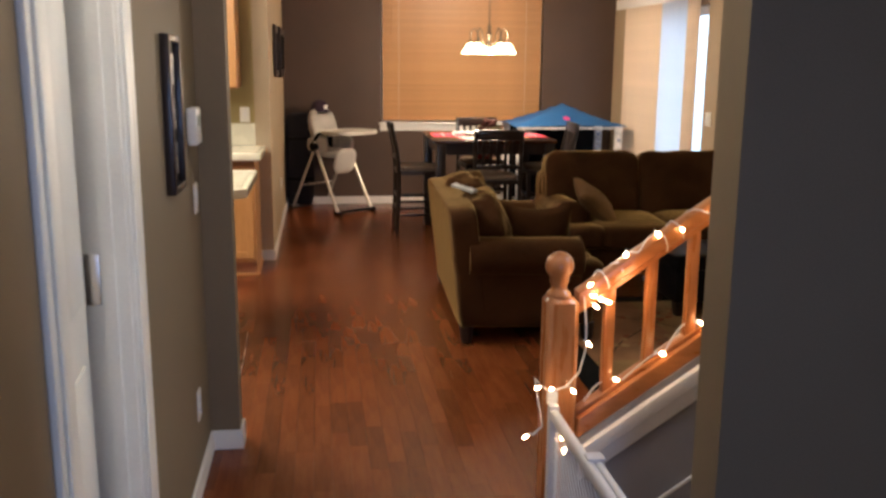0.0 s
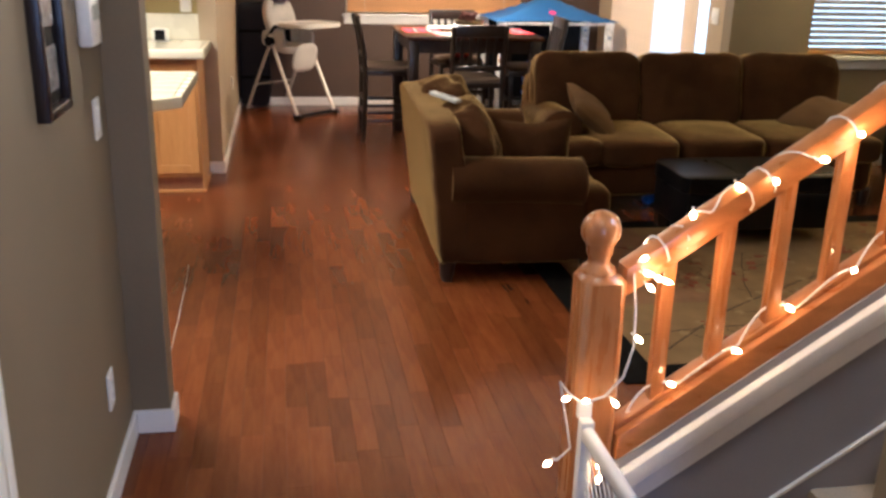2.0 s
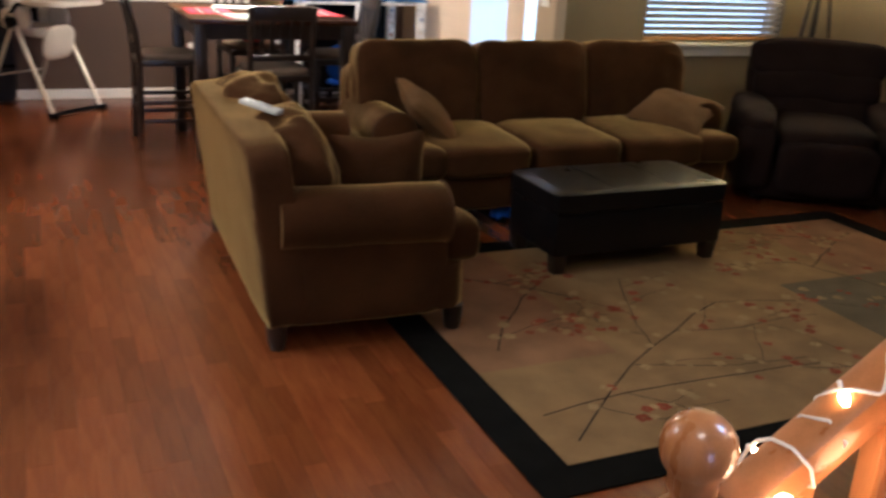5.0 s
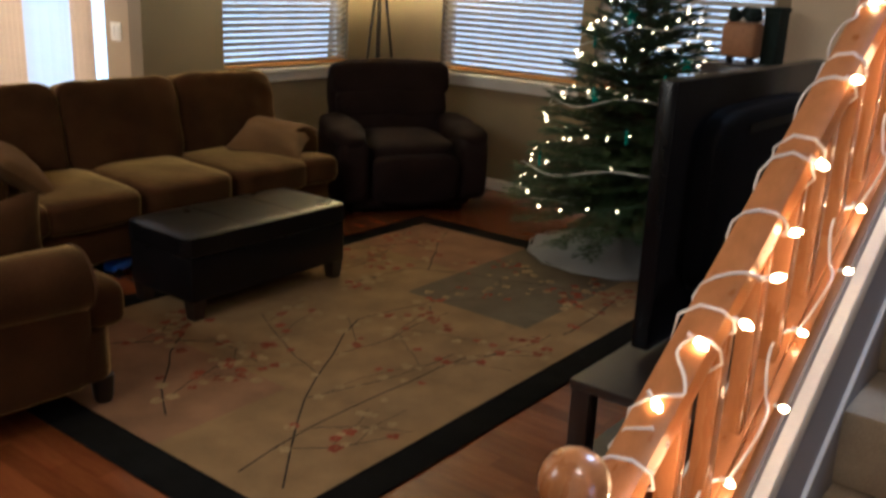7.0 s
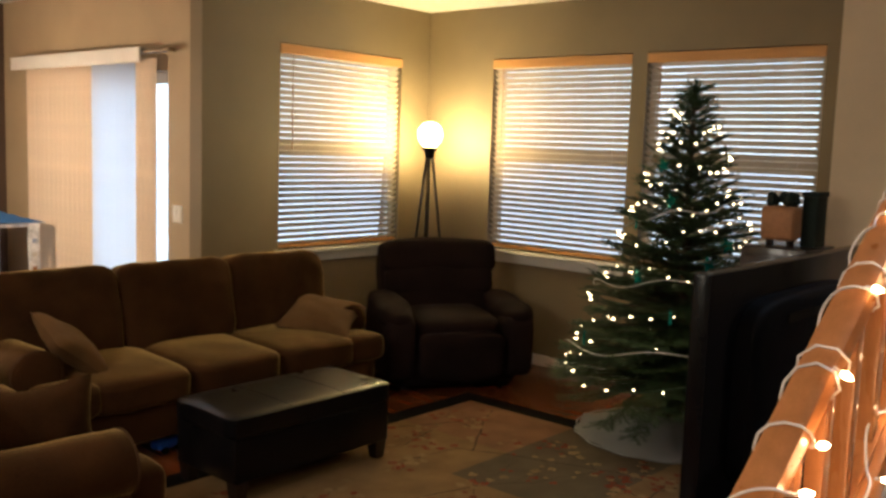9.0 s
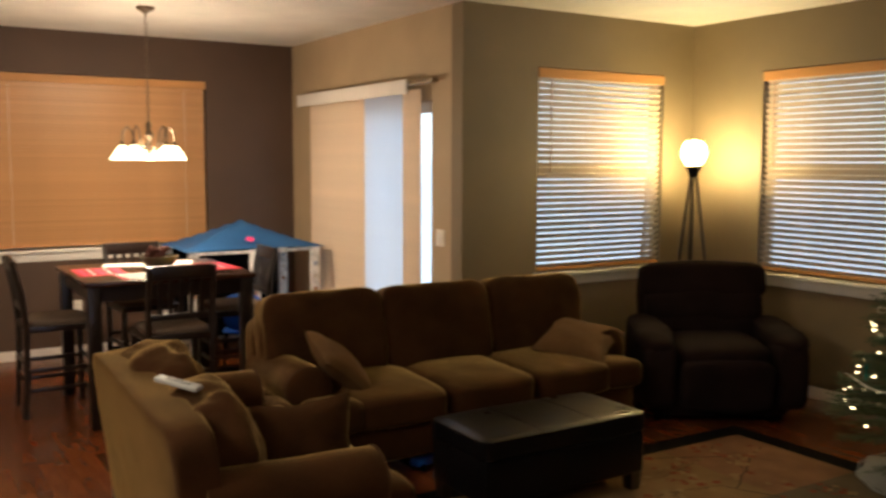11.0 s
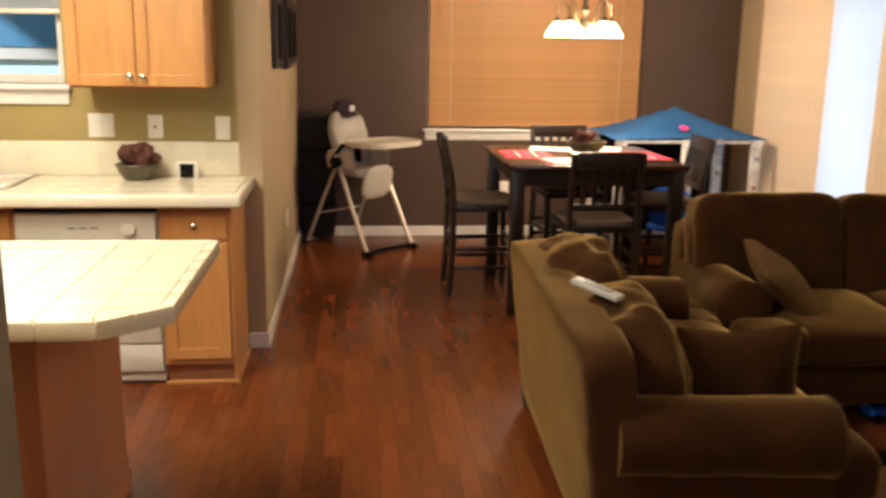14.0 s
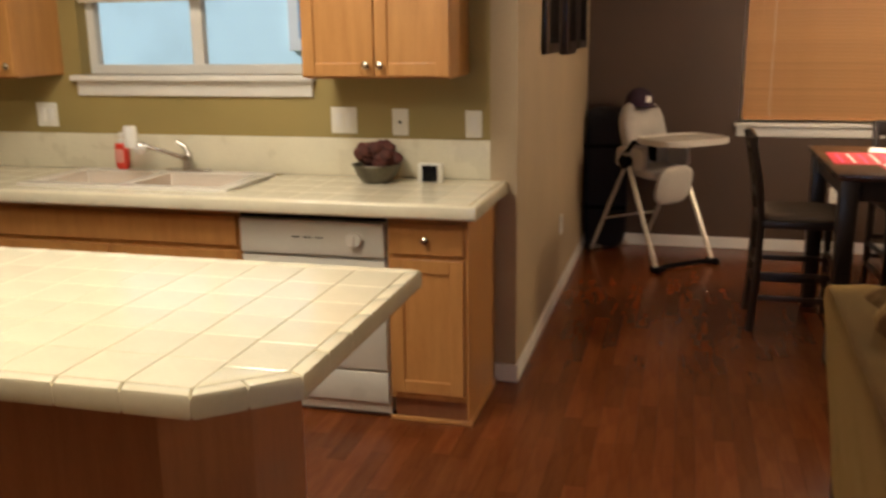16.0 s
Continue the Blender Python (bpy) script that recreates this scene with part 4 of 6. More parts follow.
# rug
rug = thing("area_rug", "tan area rug with black border and blossom branches", "rug")
RX0, RX1, RY0, RY1 = 1.29, 4.52, 4.17, 6.30
bm = bmesh.new()
box(bm, RX0, RX1, RY0, RY1, 0.0, 0.008, 0.003)
part("border", bm, M_RUGB, rug, "black woven border")
IX0, IX1, IY0, IY1 = RX0 + 0.155, RX1 - 0.155, RY0 + 0.14, RY1 - 0.15
for x0, x1, y0, y1, m in ((IX0, 2.25, IY0, 4.95, M_RUG), (IX0, 2.05, 4.95, IY1, M_RUG2), (2.25, IX1, IY0, 4.62, M_RUG), (2.05, 3.25, 4.95, IY1, M_RUG), (2.25, 3.25, 4.62, 4.95, M_RUG),
                          (3.25, IX1, 4.62, 5.35, M_RUG3), (3.25, 3.72, 5.35, IY1, M_RUG), (3.72, IX1, 5.35, IY1, M_RUG2)):
    part("field", B(x0, x1, y0, y1, 0.007, 0.0105), m, rug, smooth=False)
rr = random.Random(11)
branch, red, cream = bmesh.new(), bmesh.new(), bmesh.new()


def flower(x, y, s):
    bmx = red if rr.random() < 0.5 else cream
    for k in range(5):
        a = k * math.tau / 5 + rr.random()
        cx, cy = x + s * 0.7 * math.cos(a), y + s * 0.7 * math.sin(a)
        zf = 0.0115 + rr.random() * 0.0012
        ring = [bmx.verts.new((cx + s * 0.62 * math.cos(b) * rr.uniform(0.8, 1.2), cy + s * 0.5 * math.sin(b), zf)) for b in [j * math.tau / 7 for j in range(7)]]
        bmx.faces.new(ring)


def twig(x, y, a, length, w, depth):
    n = 7
    pts = [(x, y)]
    for i in range(n):
        a += rr.uniform(-0.22, 0.22)
        pts.append((pts[-1][0] + math.cos(a) * length / n, pts[-1][1] + math.sin(a) * length / n))
        px_, py_ = pts[-1]
        if not (IX0 + 0.04 < px_ < IX1 - 0.04 and IY0 + 0.04 < py_ < IY1 - 0.04):
            pts.pop()
            break
        if depth < 2 and rr.random() < 0.42:
            twig(px_, py_, a + rr.choice((-1, 1)) * rr.uniform(0.5, 1.0), length * 0.5, w * 0.6, depth + 1)
        if rr.random() < 0.75:
            fx, fy = px_ + rr.uniform(-0.05, 0.05), py_ + rr.uniform(-0.05, 0.05)
            if IX0 + 0.05 < fx < IX1 - 0.05 and IY0 + 0.05 < fy < IY1 - 0.05:
                flower(fx, fy, rr.uniform(0.012, 0.024))
    for p, q in zip(pts, pts[1:]):
        d = Vector((q[1] - p[1], p[0] - q[0], 0)).normalized() * w / 2
        branch.faces.new([branch.verts.new((p[0] + d.x, p[1] + d.y, 0.0113)), branch.verts.new((q[0] + d.x, q[1] + d.y, 0.0113)),
                          branch.verts.new((q[0] - d.x, q[1] - d.y, 0.0113)), branch.verts.new((p[0] - d.x, p[1] - d.y, 0.0113))])


for x, y, a, L in ((1.55, 4.42, 0.75, 1.5), (1.52, 4.60, 0.2, 1.3), (1.6, 5.1, 1.1, 0.8), (3.9, 4.75, 2.0, 0.9), (3.6, 5.5, 0.4, 0.8), (3.95, 5.9, 2.6, 0.9), (1.7, 5.9, -0.4, 0.6), (3.3, 4.45, 0.1, 0.6)):
    twig(x, y, a, L, 0.0075, 0)
part("branch_pattern", branch, M_RUGK, rug, smooth=False)["kind"] = "stuff"
part("red_blossom", red, M_RUGR, rug, smooth=False)["kind"] = "stuff"
part("cream_blossom", cream, M_RUGY, rug, smooth=False)["kind"] = "stuff"

# ---- floor lamp ----
fl = thing("floor_lamp", "lit tripod floor lamp with a dark cup and frosted bulb", "floor lamp", (5.17, 7.32, 0))
for k in range(3):
    a = radians(95 + 120 * k)
    part("leg", tube(bmesh.new(), (0.24 * math.cos(a), 0.24 * math.sin(a), 0.0), (0.022 * math.cos(a), 0.022 * math.sin(a), 1.58), 0.011, 0.012, 8), M_BLACKW, fl)
part("pole", tube(bmesh.new(), (0, 0, 0.85), (0, 0, 1.60), 0.010, seg=8), M_BLACKW, fl)
bm = bmesh.new()
lathe(bm, [(0.018, 1.565), (0.034, 1.57), (0.038, 1.60), (0.056, 1.645), (0.060, 1.655), (0.055, 1.655), (0.032, 1.605), (0.0, 1.60)], 20)
part("cup", bm, M_BLACKM, fl, "dark metal cup")
bm = bmesh.new()
lathe(bm, [(0.030, 1.610), (0.052, 1.655), (0.085, 1.70), (0.098, 1.75), (0.090, 1.80), (0.060, 1.838), (0.0, 1.852)], 28)
sh = part("globe", bm, M_LAMPSH, fl, "glowing frosted glass globe")
sh.visible_shadow = False

# ---- television ----
st = thing("tv_stand", "low espresso wood television stand", "tv stand", (0, 0, 0))
part("top", B(1.955, 3.72, 3.20, 3.66, 0.47, 0.50, 0.005), M_BLACKW, st)
part("shelf", B(2.0, 3.66, 3.23, 3.65, 0.22, 0.24, 0.003), M_BLACKW, st)
part("back_panel", B(2.3, 3.3, 3.225, 3.235, 0.05, 0.47), M_BLACKW, st)
for x in (1.97, 2.72, 3.62):
    for y in (3.22, 3.60):
        part("leg", B(x, x + 0.06, y, y + 0.06, 0.0, 0.47, 0.004), M_BLACKW, st)
tv = thing("television", "large black flat screen television on its stand", "television", (2.91, 3.58, 0.50))
part("bezel", B(-0.69, 0.69, -0.03, 0.03, 0.03, 0.835, 0.010), M_BLACKP, tv)
part("screen", B(-0.64, 0.64, 0.03, 0.033, 0.11, 0.79), M_BLACKP, tv)
bm = bmesh.new()
puff(bm, 1.02, 0.10, 0.60, pose(0, -0.055, 0.44), 6, 8, 0, 0)
part("back_shell", bm, M_BLACKM, tv)
part("neck", B(-0.09, 0.09, -0.03, 0.03, 0.015, 0.12, 0.01), M_BLACKP, tv)
bm = bmesh.new()
puff(bm, 0.62, 0.30, 0.03, pose(0, 0.0, 0.015), 6, 8, 0, 0)
part("foot", bm, M_BLACKP, tv)
part("vent", B(-0.3, 0.3, -0.108, -0.1055, 0.66, 0.69), M_BLACKP, tv)
# cabinet by the wall with an ornament on it
cb = thing("side_cabinet", "tall dark wood cabinet beside the window", "cabinet", (4.40, 4.16, 0))
part("body", B(-0.20, 0.20, -0.16, 0.16, 0.0, 1.23, 0.006), M_BLACKW, cb)
for z in (0.08, 0.65):
    dr = part("door", B(-0.214, -0.201, -0.15, 0.15, z, z + 0.54, 0.004), M_BLACKW, cb)
    part("handle", B(-0.228, -0.214, 0.10, 0.112, z + 0.24, z + 0.32, 0.003), M_NICKEL, dr)
orn = thing("wooden_ornament", "tan wooden block ornament with dark pine cones on top", "ornament", (4.30, 4.165, 1.23))
part("block", B(-0.06, 0.06, -0.085, 0.085, 0.035, 0.20, 0.02, seg=3), M_BROWNBOX, orn)
for y in (-0.05, 0.05):
    part("foot", tube(bmesh.new(), (0, y, 0), (0, y, 0.04), 0.018, 0.022, 8), M_BLACKW, orn)
bm = bmesh.new()
for k in range(22):
    puff(bm, 0.05, 0.05, 0.05, pose(rnd.uniform(-0.04, 0.04), rnd.uniform(-0.06, 0.06), 0.22 + rnd.uniform(0, 0.03), rnd.uniform(0, 90), rnd.uniform(0, 90), 0), 2, 2, 0, 0.006, k)
part("pine_cluster", bm, M_GREEND, orn)
gb = thing("green_box", "dark green cloth-covered box against the wall", "box", (4.44, 4.055, 1.23))
part("body", B(-0.07, 0.07, -0.035, 0.04, 0.0, 0.25, 0.006), M_GREEND, gb)
part("lid", B(-0.075, 0.075, -0.04, 0.045, 0.25, 0.275, 0.004), M_GREEND, gb)

# ---- Christmas tree ----
TX, TY, TH = 4.69, 4.86, 2.13
tree = thing("christmas_tree", "green fir Christmas tree with warm white lights", "Christmas tree", (TX, TY, 0))
part("trunk", tube(bmesh.new(), (0, 0, 0.03), (0, 0, 2.0), 0.035, 0.008, 10), M_BARK, tree)
bm = bmesh.new()
for a in range(3):
    an = a * math.tau / 3
    tube(bm, (0.03 * math.cos(an), 0.03 * math.sin(an), 0.16), (0.24 * math.cos(an), 0.24 * math.sin(an), 0.012), 0.011, seg=6)
part("stand", bm, M_BLACKM, tree)
tr = random.Random(21)
nv, nf = [], []


def sprig(p, d, length):
    """A twig with flat needles on both sides and above."""
    d = d.normalized()
    side = d.cross(Vector((0, 0, 1))).normalized()
    up = side.cross(d)
    n = max(6, int(length / 0.0075))
    for i in range(n):
        c = p + d * (length * i / n)
        k = 1 - 0.45 * i / n
        for s in (-1, 1):
            w = (side * s * tr.uniform(0.6, 1.0) + d * 0.75 + up * tr.uniform(-0.35, 0.7)).normalized()
            t = c + w * tr.uniform(0.026, 0.046) * k
            b = d * 0.0034
            i0 = len(nv)
            nv.extend((c - b, c + b, t))
            nf.append((i0, i0 + 1, i0 + 2))


level, ang = 0.31, 0.0
limbs = bmesh.new()
while level < 2.0:
    f = (level - 0.24) / (TH - 0.24)
    reach = 0.74 * (1 - f) ** 1.05 + 0.02
    cnt = max(6, int(17 * (1 - f) + 5))
    for k in range(cnt):
        ang += 2.399
        r = reach * tr.uniform(0.80, 1.06)
        tilt = 0.06 + 0.75 * f + tr.uniform(-0.16, 0.12) - 0.12
        d = Vector((math.cos(ang), math.sin(ang), tilt))
        z = level + tr.uniform(-0.03, 0.03)
        p0 = Vector((0, 0, z))
        tip = p0 + d.normalized() * r
        tube(limbs, p0, tip, 0.005, 0.002, 4)
        m = max(3, int(r / 0.042))
        for j in range(m):
            q = p0.lerp(tip, (j + 0.8) / m)
            for s in (-1, 1):
                sd = (d + Vector((-d.y, d.x, 0)) * s * tr.uniform(0.5, 1.1) + Vector((0, 0, tr.uniform(-0.25, 0.2))))
                sprig(q, sd, (0.11 + 0.09 * (1 - j / m)) * (1 - 0.45 * f) * tr.uniform(0.7, 1.1))
        sprig(tip - d.normalized() * 0.05, d, 0.11 * (1 - 0.3 * f))
    level += 0.056
for k in range(5):
    a = k * math.tau / 5
    sprig(Vector((0, 0, 1.90 + 0.02 * k)), Vector((0.35 * math.cos(a), 0.35 * math.sin(a), 1)), 0.13)
sprig(Vector((0, 0, 1.92)), Vector((0.02, 0, 1)), 0.18)
part("limb_framework", limbs, M_BARK, tree, smooth=False)["kind"] = "stuff"
me = bpy.data.meshes.new("needles")
me.from_pydata([tuple(v) for v in nv], [], nf)
me.materials.append(M_NEEDLE)
ob = new("needles", me)
ob.parent = tree
ob["kind"] = "stuff"
tl = thing("tree_lights", "strings of warm white lights on the tree", "string lights", (TX, TY, 0))
cord = []
for i in range(900):
    s = i / 899
    z = 0.34 + 1.60 * s
    f = (z - 0.24) / (TH - 0.24)
    r = (0.74 * (1 - f) ** 1.05 + 0.03) * (0.93 + 0.06 * noise.noise((i * 0.05, 1, 0)))
    a = s * math.tau * 8.5
    zz = z + 0.035 * math.sin(i * 0.21) + 0.012 * noise.noise((i * 0.11, 7, 0))
    cord.append((r * math.cos(a), r * math.sin(a), zz))
for i in range(3, 899, 4):
    p = Vector(cord[i])
    out = Vector((p.x, p.y, 0)).normalized()
    if tr.random() < 0.86:
        bulb(tl, p + out * tr.uniform(0.0, 0.025) + Vector((0, 0, tr.uniform(-0.03, 0.03))), out + Vector((0, 0, tr.uniform(-0.5, 0.8))), 0.6, M_BULBT, "tree")
part("cord", path_tube(bmesh.new(), cord, 0.0026, 4), M_WIREG, tl)
gar = [(0.985 * (0.74 * (1 - f) ** 1.05 + 0.05) * math.cos(a), 0.985 * (0.74 * (1 - f) ** 1.05 + 0.05) * math.sin(a), 0.24 + f * (TH - 0.24) + 0.02 * math.sin(a * 6))
       for f, a in ((0.16 + 0.6 * i / 260, 2.2 + i * 0.075) for i in range(261))]
gl = thing("bead_garland", "white bead garland draped round the tree", "garland", (TX, TY, 0))
part("strand", path_tube(bmesh.new(), gar, 0.0024, 5), M_PLASTW, gl)
for f, a in ((0.62, 3.3), (0.55, 2.7), (0.45, 3.9), (0.30, 3.5), (0.20, 2.6), (0.72, 2.9), (0.40, 3.05), (0.5, 4.2), (0.12, 3.9)):
    r = 0.74 * (1 - f) ** 1.05 + 0.03
    o = thing("tree_ornament", "teal glitter star ornament on the tree", "ornament", (TX + r * math.cos(a), TY + r * math.sin(a), 0.24 + f * (TH - 0.24)), rnd.uniform(0, 180), "ornaments on the tree")
    bm = bmesh.new()
    st_pts = [((0.045 if k % 2 == 0 else 0.02) * math.cos(k * math.tau / 10), (0.045 if k % 2 == 0 else 0.02) * math.sin(k * math.tau / 10)) for k in range(10)]
    extrude_outline(bm, st_pts, -0.006, 0.006, pose(0, 0, 0, 90, 0, 0))
    part("star", bm, M_TEAL, o)
    part("hook", tube(bmesh.new(), (0, 0, 0.03), (0, 0, 0.075), 0.0012, seg=5), M_WIREG, o)
lamp("tree_glow", "POINT", (TX - 0.62, TY - 0.2, 0.75), 1.2, (1, 0.74, 0.45), 0.25)
sk = thing("tree_skirt", "silver tulle tree skirt spread on the floor", "tree skirt", (TX - 0.03, TY + 0.04, 0.012))
bm = bmesh.new()
rings = []
for j in range(9):
    r = 0.10 + 0.42 * j / 8
    ring = []
    for k in range(72):
        a = k * math.tau / 72
        wv = math.sin(a * 9 + 1.2 * math.sin(a * 3)) * 0.5 + noise.noise((math.cos(a) * 3, math.sin(a) * 3, j * 0.3)) * 0.6
        h = 0.13 * (1 - j / 8) ** 1.6 + 0.006 + max(0, 0.028 * wv * (0.3 + j / 12))
        rr2 = r * (1 + 0.03 * wv)
        ring.append(bm.verts.new((rr2 * math.cos(a), rr2 * math.sin(a), h)))
    rings.append(ring)
for a, b in zip(rings, rings[1:]):
    for k in range(72):
        bm.faces.new((a[k], a[(k + 1) % 72], b[(k + 1) % 72], b[k]))
part("cloth", bm, M_SHEER, sk)
part("hem", path_tube(bmesh.new(), [tuple(v) for v in [(0.525 * math.cos(k * math.tau / 90) * (1 + 0.015 * math.sin(k)), 0.525 * math.sin(k * math.tau / 90) * (1 + 0.015 * math.sin(k)), 0.012) for k in range(91)]], 0.005, 5), M_SHEER, sk)

# ---- dining corner ----
tb = thing("dining_table", "dark espresso counter-height square dining table", "dining table", (1.515, 8.825, 0))
part("tabletop", B(-0.55, 0.55, -0.55, 0.55, 0.90, 0.932, 0.006), M_TABLE, tb)
for q in ((-0.49, 0.49, -0.50, -0.48), (-0.49, 0.49, 0.48, 0.50), (-0.50, -0.48, -0.48, 0.48), (0.48, 0.50, -0.48, 0.48)):
    part("apron", B(*q, 0.80, 0.90), M_BLACKW, tb)
for x in (-0.49, 0.49):
    for y in (-0.49, 0.49):
        part("leg", B(x - 0.04, x + 0.04, y - 0.04, y + 0.04, 0.0, 0.90, 0.005), M_BLACKW, tb)

ch = thing("counter_chair", "dark espresso counter-height chair with slatted back", "chair", (0, 0, 0), 0, "chairs round the table")
for x in (-0.20, 0.20):
    bm = bmesh.new()
    path_tube(bm, [(x, 0.22, 0.0), (x, 0.20, 0.30), (x, 0.195, 0.60), (x, 0.215, 0.80), (x, 0.265, 1.04)], 0.020, 8)
    part("back_post", bm, M_BLACKW, ch)
    part("leg", B(x - 0.018, x + 0.018, -0.215, -0.179, 0.0, 0.59, 0.004), M_BLACKW, ch)
    for z in (0.17, 0.30):
        part("stretcher", B(x - 0.010, x + 0.010, -0.18, 0.19, z, z + 0.028, 0.003), M_BLACKW, ch)
for y, z in ((-0.197, 0.22), (0.20, 0.22), (-0.197, 0.34), (0.20, 0.34)):
    part("stretcher", B(-0.19, 0.19, y - 0.010, y + 0.010, z, z + 0.028, 0.003), M_BLACKW, ch)
part("seat_frame", B(-0.215, 0.215, -0.22, 0.205, 0.565, 0.605, 0.005), M_BLACKW, ch)
bm = bmesh.new()
puff(bm, 0.41, 0.40, 0.05, pose(0, -0.01, 0.620), 5, 8, 0.01, 0.002, 3)
part("seat", bm, mat("dark taupe seat cloth", (0.11, 0.075, 0.052), 0.85, grain=0.1, fine=200, bump=0.1), ch, "dark taupe padded seat")
for z0, z1, yy in ((0.955, 1.045, 0.25), (0.70, 0.74, 0.205)):
    part("back_rail", B(-0.195, 0.195, yy - 0.012, yy + 0.012, z0, z1, 0.006, pose(0, 0, 0, 0)), M_BLACKW, ch)
for i in range(5):
    x = -0.13 + i * 0.065
    bm = bmesh.new()
    extrude_outline(bm, [(-0.014, -0.005), (0.014, -0.005), (0.014, 0.005), (-0.014, 0.005)], 0.0, 0.235, pose(x, 0.207, 0.735, -10.5))
    part("back_slat", bm, M_BLACKW, ch)
ch.matrix_basis = pose(0.885, 8.98, 0, 0, 0, 90)
copy_thing(ch, pose(1.485, 8.26, 0, 0, 0, 180))
far_chair = copy_thing(ch, pose(1.60, 9.50, 0, 0, 0, 4))
side_chair = copy_thing(ch, pose(2.13, 8.95, 0, 0, 0, -93))


def flat(name, w, d, at, rz, material, label, category, h=0.003):
    t = thing(name, label, category, at, rz)
    part("sheet", B(-w / 2, w / 2, -d / 2, d / 2, 0, h, h * 0.3), material, t)
    return t


TZ = 0.932
for x, y, r in ((1.16, 8.83, 88), (1.90, 8.78, 92), (1.42, 8.48, 3)):
    pm = flat("placemat", 0.44, 0.31, (x, y, TZ), r, M_RED, "red woven placemat with pale pattern", "placemat")
    for k in range(-2, 3):
        part("stripe", B(-0.17, 0.17, k * 0.055 - 0.006, k * 0.055 + 0.006, 0.003, 0.0045), M_PAPER if k % 2 else M_PINK, pm)
flat("paper", 0.22, 0.30, (1.40, 9.16, TZ), 75, M_PAPER, "sheet of white paper on the table", "paper")
flat("paper", 0.21, 0.28, (1.33, 8.46, TZ + 0.005), 8, M_PAPER, "sheet of white paper on the placemat", "paper")
flat("paper", 0.24, 0.32, (1.72, 8.66, TZ), 30, M_YELLOW, "yellow green paper on the table", "paper")
flat("paper", 0.20, 0.28, (1.78, 9.15, TZ), -20, M_PAPER, "sheet of white paper on the table", "paper")


def cone_bowl(at, r, label, cones, size=1.0):
    b = thing("bowl", label, "bowl", at)
    bm = bmesh.new()
    lathe(bm, [(r * 0.55, 0.0), (r * 0.6, 0.004), (r * 0.86, 0.035), (r, 0.075), (r * 0.97, 0.077), (r * 0.8, 0.038), (r * 0.5, 0.012), (0, 0.012)], 24)
    part("dish", bm, M_BOWL, b)
    bm = bmesh.new()
    path_tube(bm, [(r * math.cos(k * math.tau / 28), r * math.sin(k * math.tau / 28), 0.078) for k in range(29)], 0.005, 6)
    part("rim", bm, M_BOWL, b)
    for k in range(cones):
        a, q = rnd.uniform(0, math.tau), rnd.uniform(0, r * 0.62)
        bm = bmesh.new()
        for j in range(9):
            puff(bm, 0.036, 0.036, 0.017, pose(0.008 * math.cos(j * 2.4), 0.008 * math.sin(j * 2.4), 0.006 * j - 0.02, 12 * math.sin(j), 12 * math.cos(j)), 2.2, 2, 0, 0.004, j + k)
        part("pine_cone", bm, M_PINE, b, at=pose(q * math.cos(a), q * math.sin(a), 0.085 + rnd.uniform(0, 0.04) * size, rnd.uniform(0, 180), rnd.uniform(0, 60)) @ Matrix.Scale(size, 4))
    return b


cone_bowl((1.58, 8.92, TZ), 0.13, "wire bowl of brown pine cones on the dining table", 14)
red_toy = thing("toy_bag", "red and yellow toy bag on the chair seat", "toy", (1.60, 9.42, 0.647), 0)
bm = bmesh.new()
puff(bm, 0.18, 0.12, 0.20, pose(0, 0, 0.10), 4, 8, 0.0, 0.008, 2)
part("bag", bm, mat("red toy cloth", (0.5, 0.03, 0.02), 0.7, grain=0.1, bump=0.05), red_toy)
for k in range(3):
    part("stripe", B(0.02 + k * 0.025, 0.03 + k * 0.025, -0.066, -0.06, 0.03, 0.17), M_YELLOW if k % 2 else M_PAPER, red_toy)

# chandelier
cd = thing("chandelier", "lit five-arm chandelier with frosted bell shades", "chandelier", (1.59, 9.15, 0))
bm = bmesh.new()
lathe(bm, [(0.0, 1.70), (0.022, 1.72), (0.03, 1.755), (0.015, 1.79), (0.02, 1.83), (0.032, 1.86), (0.013, 1.90), (0.02, 1.94), (0.006, 1.965), (0.006, 2.0)], 16)
part("column", bm, M_BRONZE, cd)
chain = bmesh.new()
z = 2.0
while z < CEIL - 0.04:
    path_tube(chain, [(0.010 * math.cos(a) if int(z * 33) % 2 else 0, 0 if int(z * 33) % 2 else 0.010 * math.cos(a), z + 0.016 + 0.018 * math.sin(a)) for a in [k * math.tau / 8 for k in range(9)]], 0.0026, 4)
    z += 0.0305
part("chain", chain, M_BRONZE, cd)
bm = bmesh.new()
lathe(bm, [(0.065, CEIL - 0.0), (0.06, CEIL - 0.02), (0.02, CEIL - 0.04), (0.008, CEIL - 0.05)][::-1], 20)
part("canopy", bm, M_BRONZE, cd)
shp = bmesh.new()
lathe(shp, [(0.024, 0.0), (0.036, -0.012), (0.058, -0.045), (0.080, -0.085), (0.086, -0.100), (0.080, -0.100), (0.054, -0.045), (0.032, -0.014), (0.018, -0.004)], 22)
sm = mesh("shade", shp, M_SHADE, True)
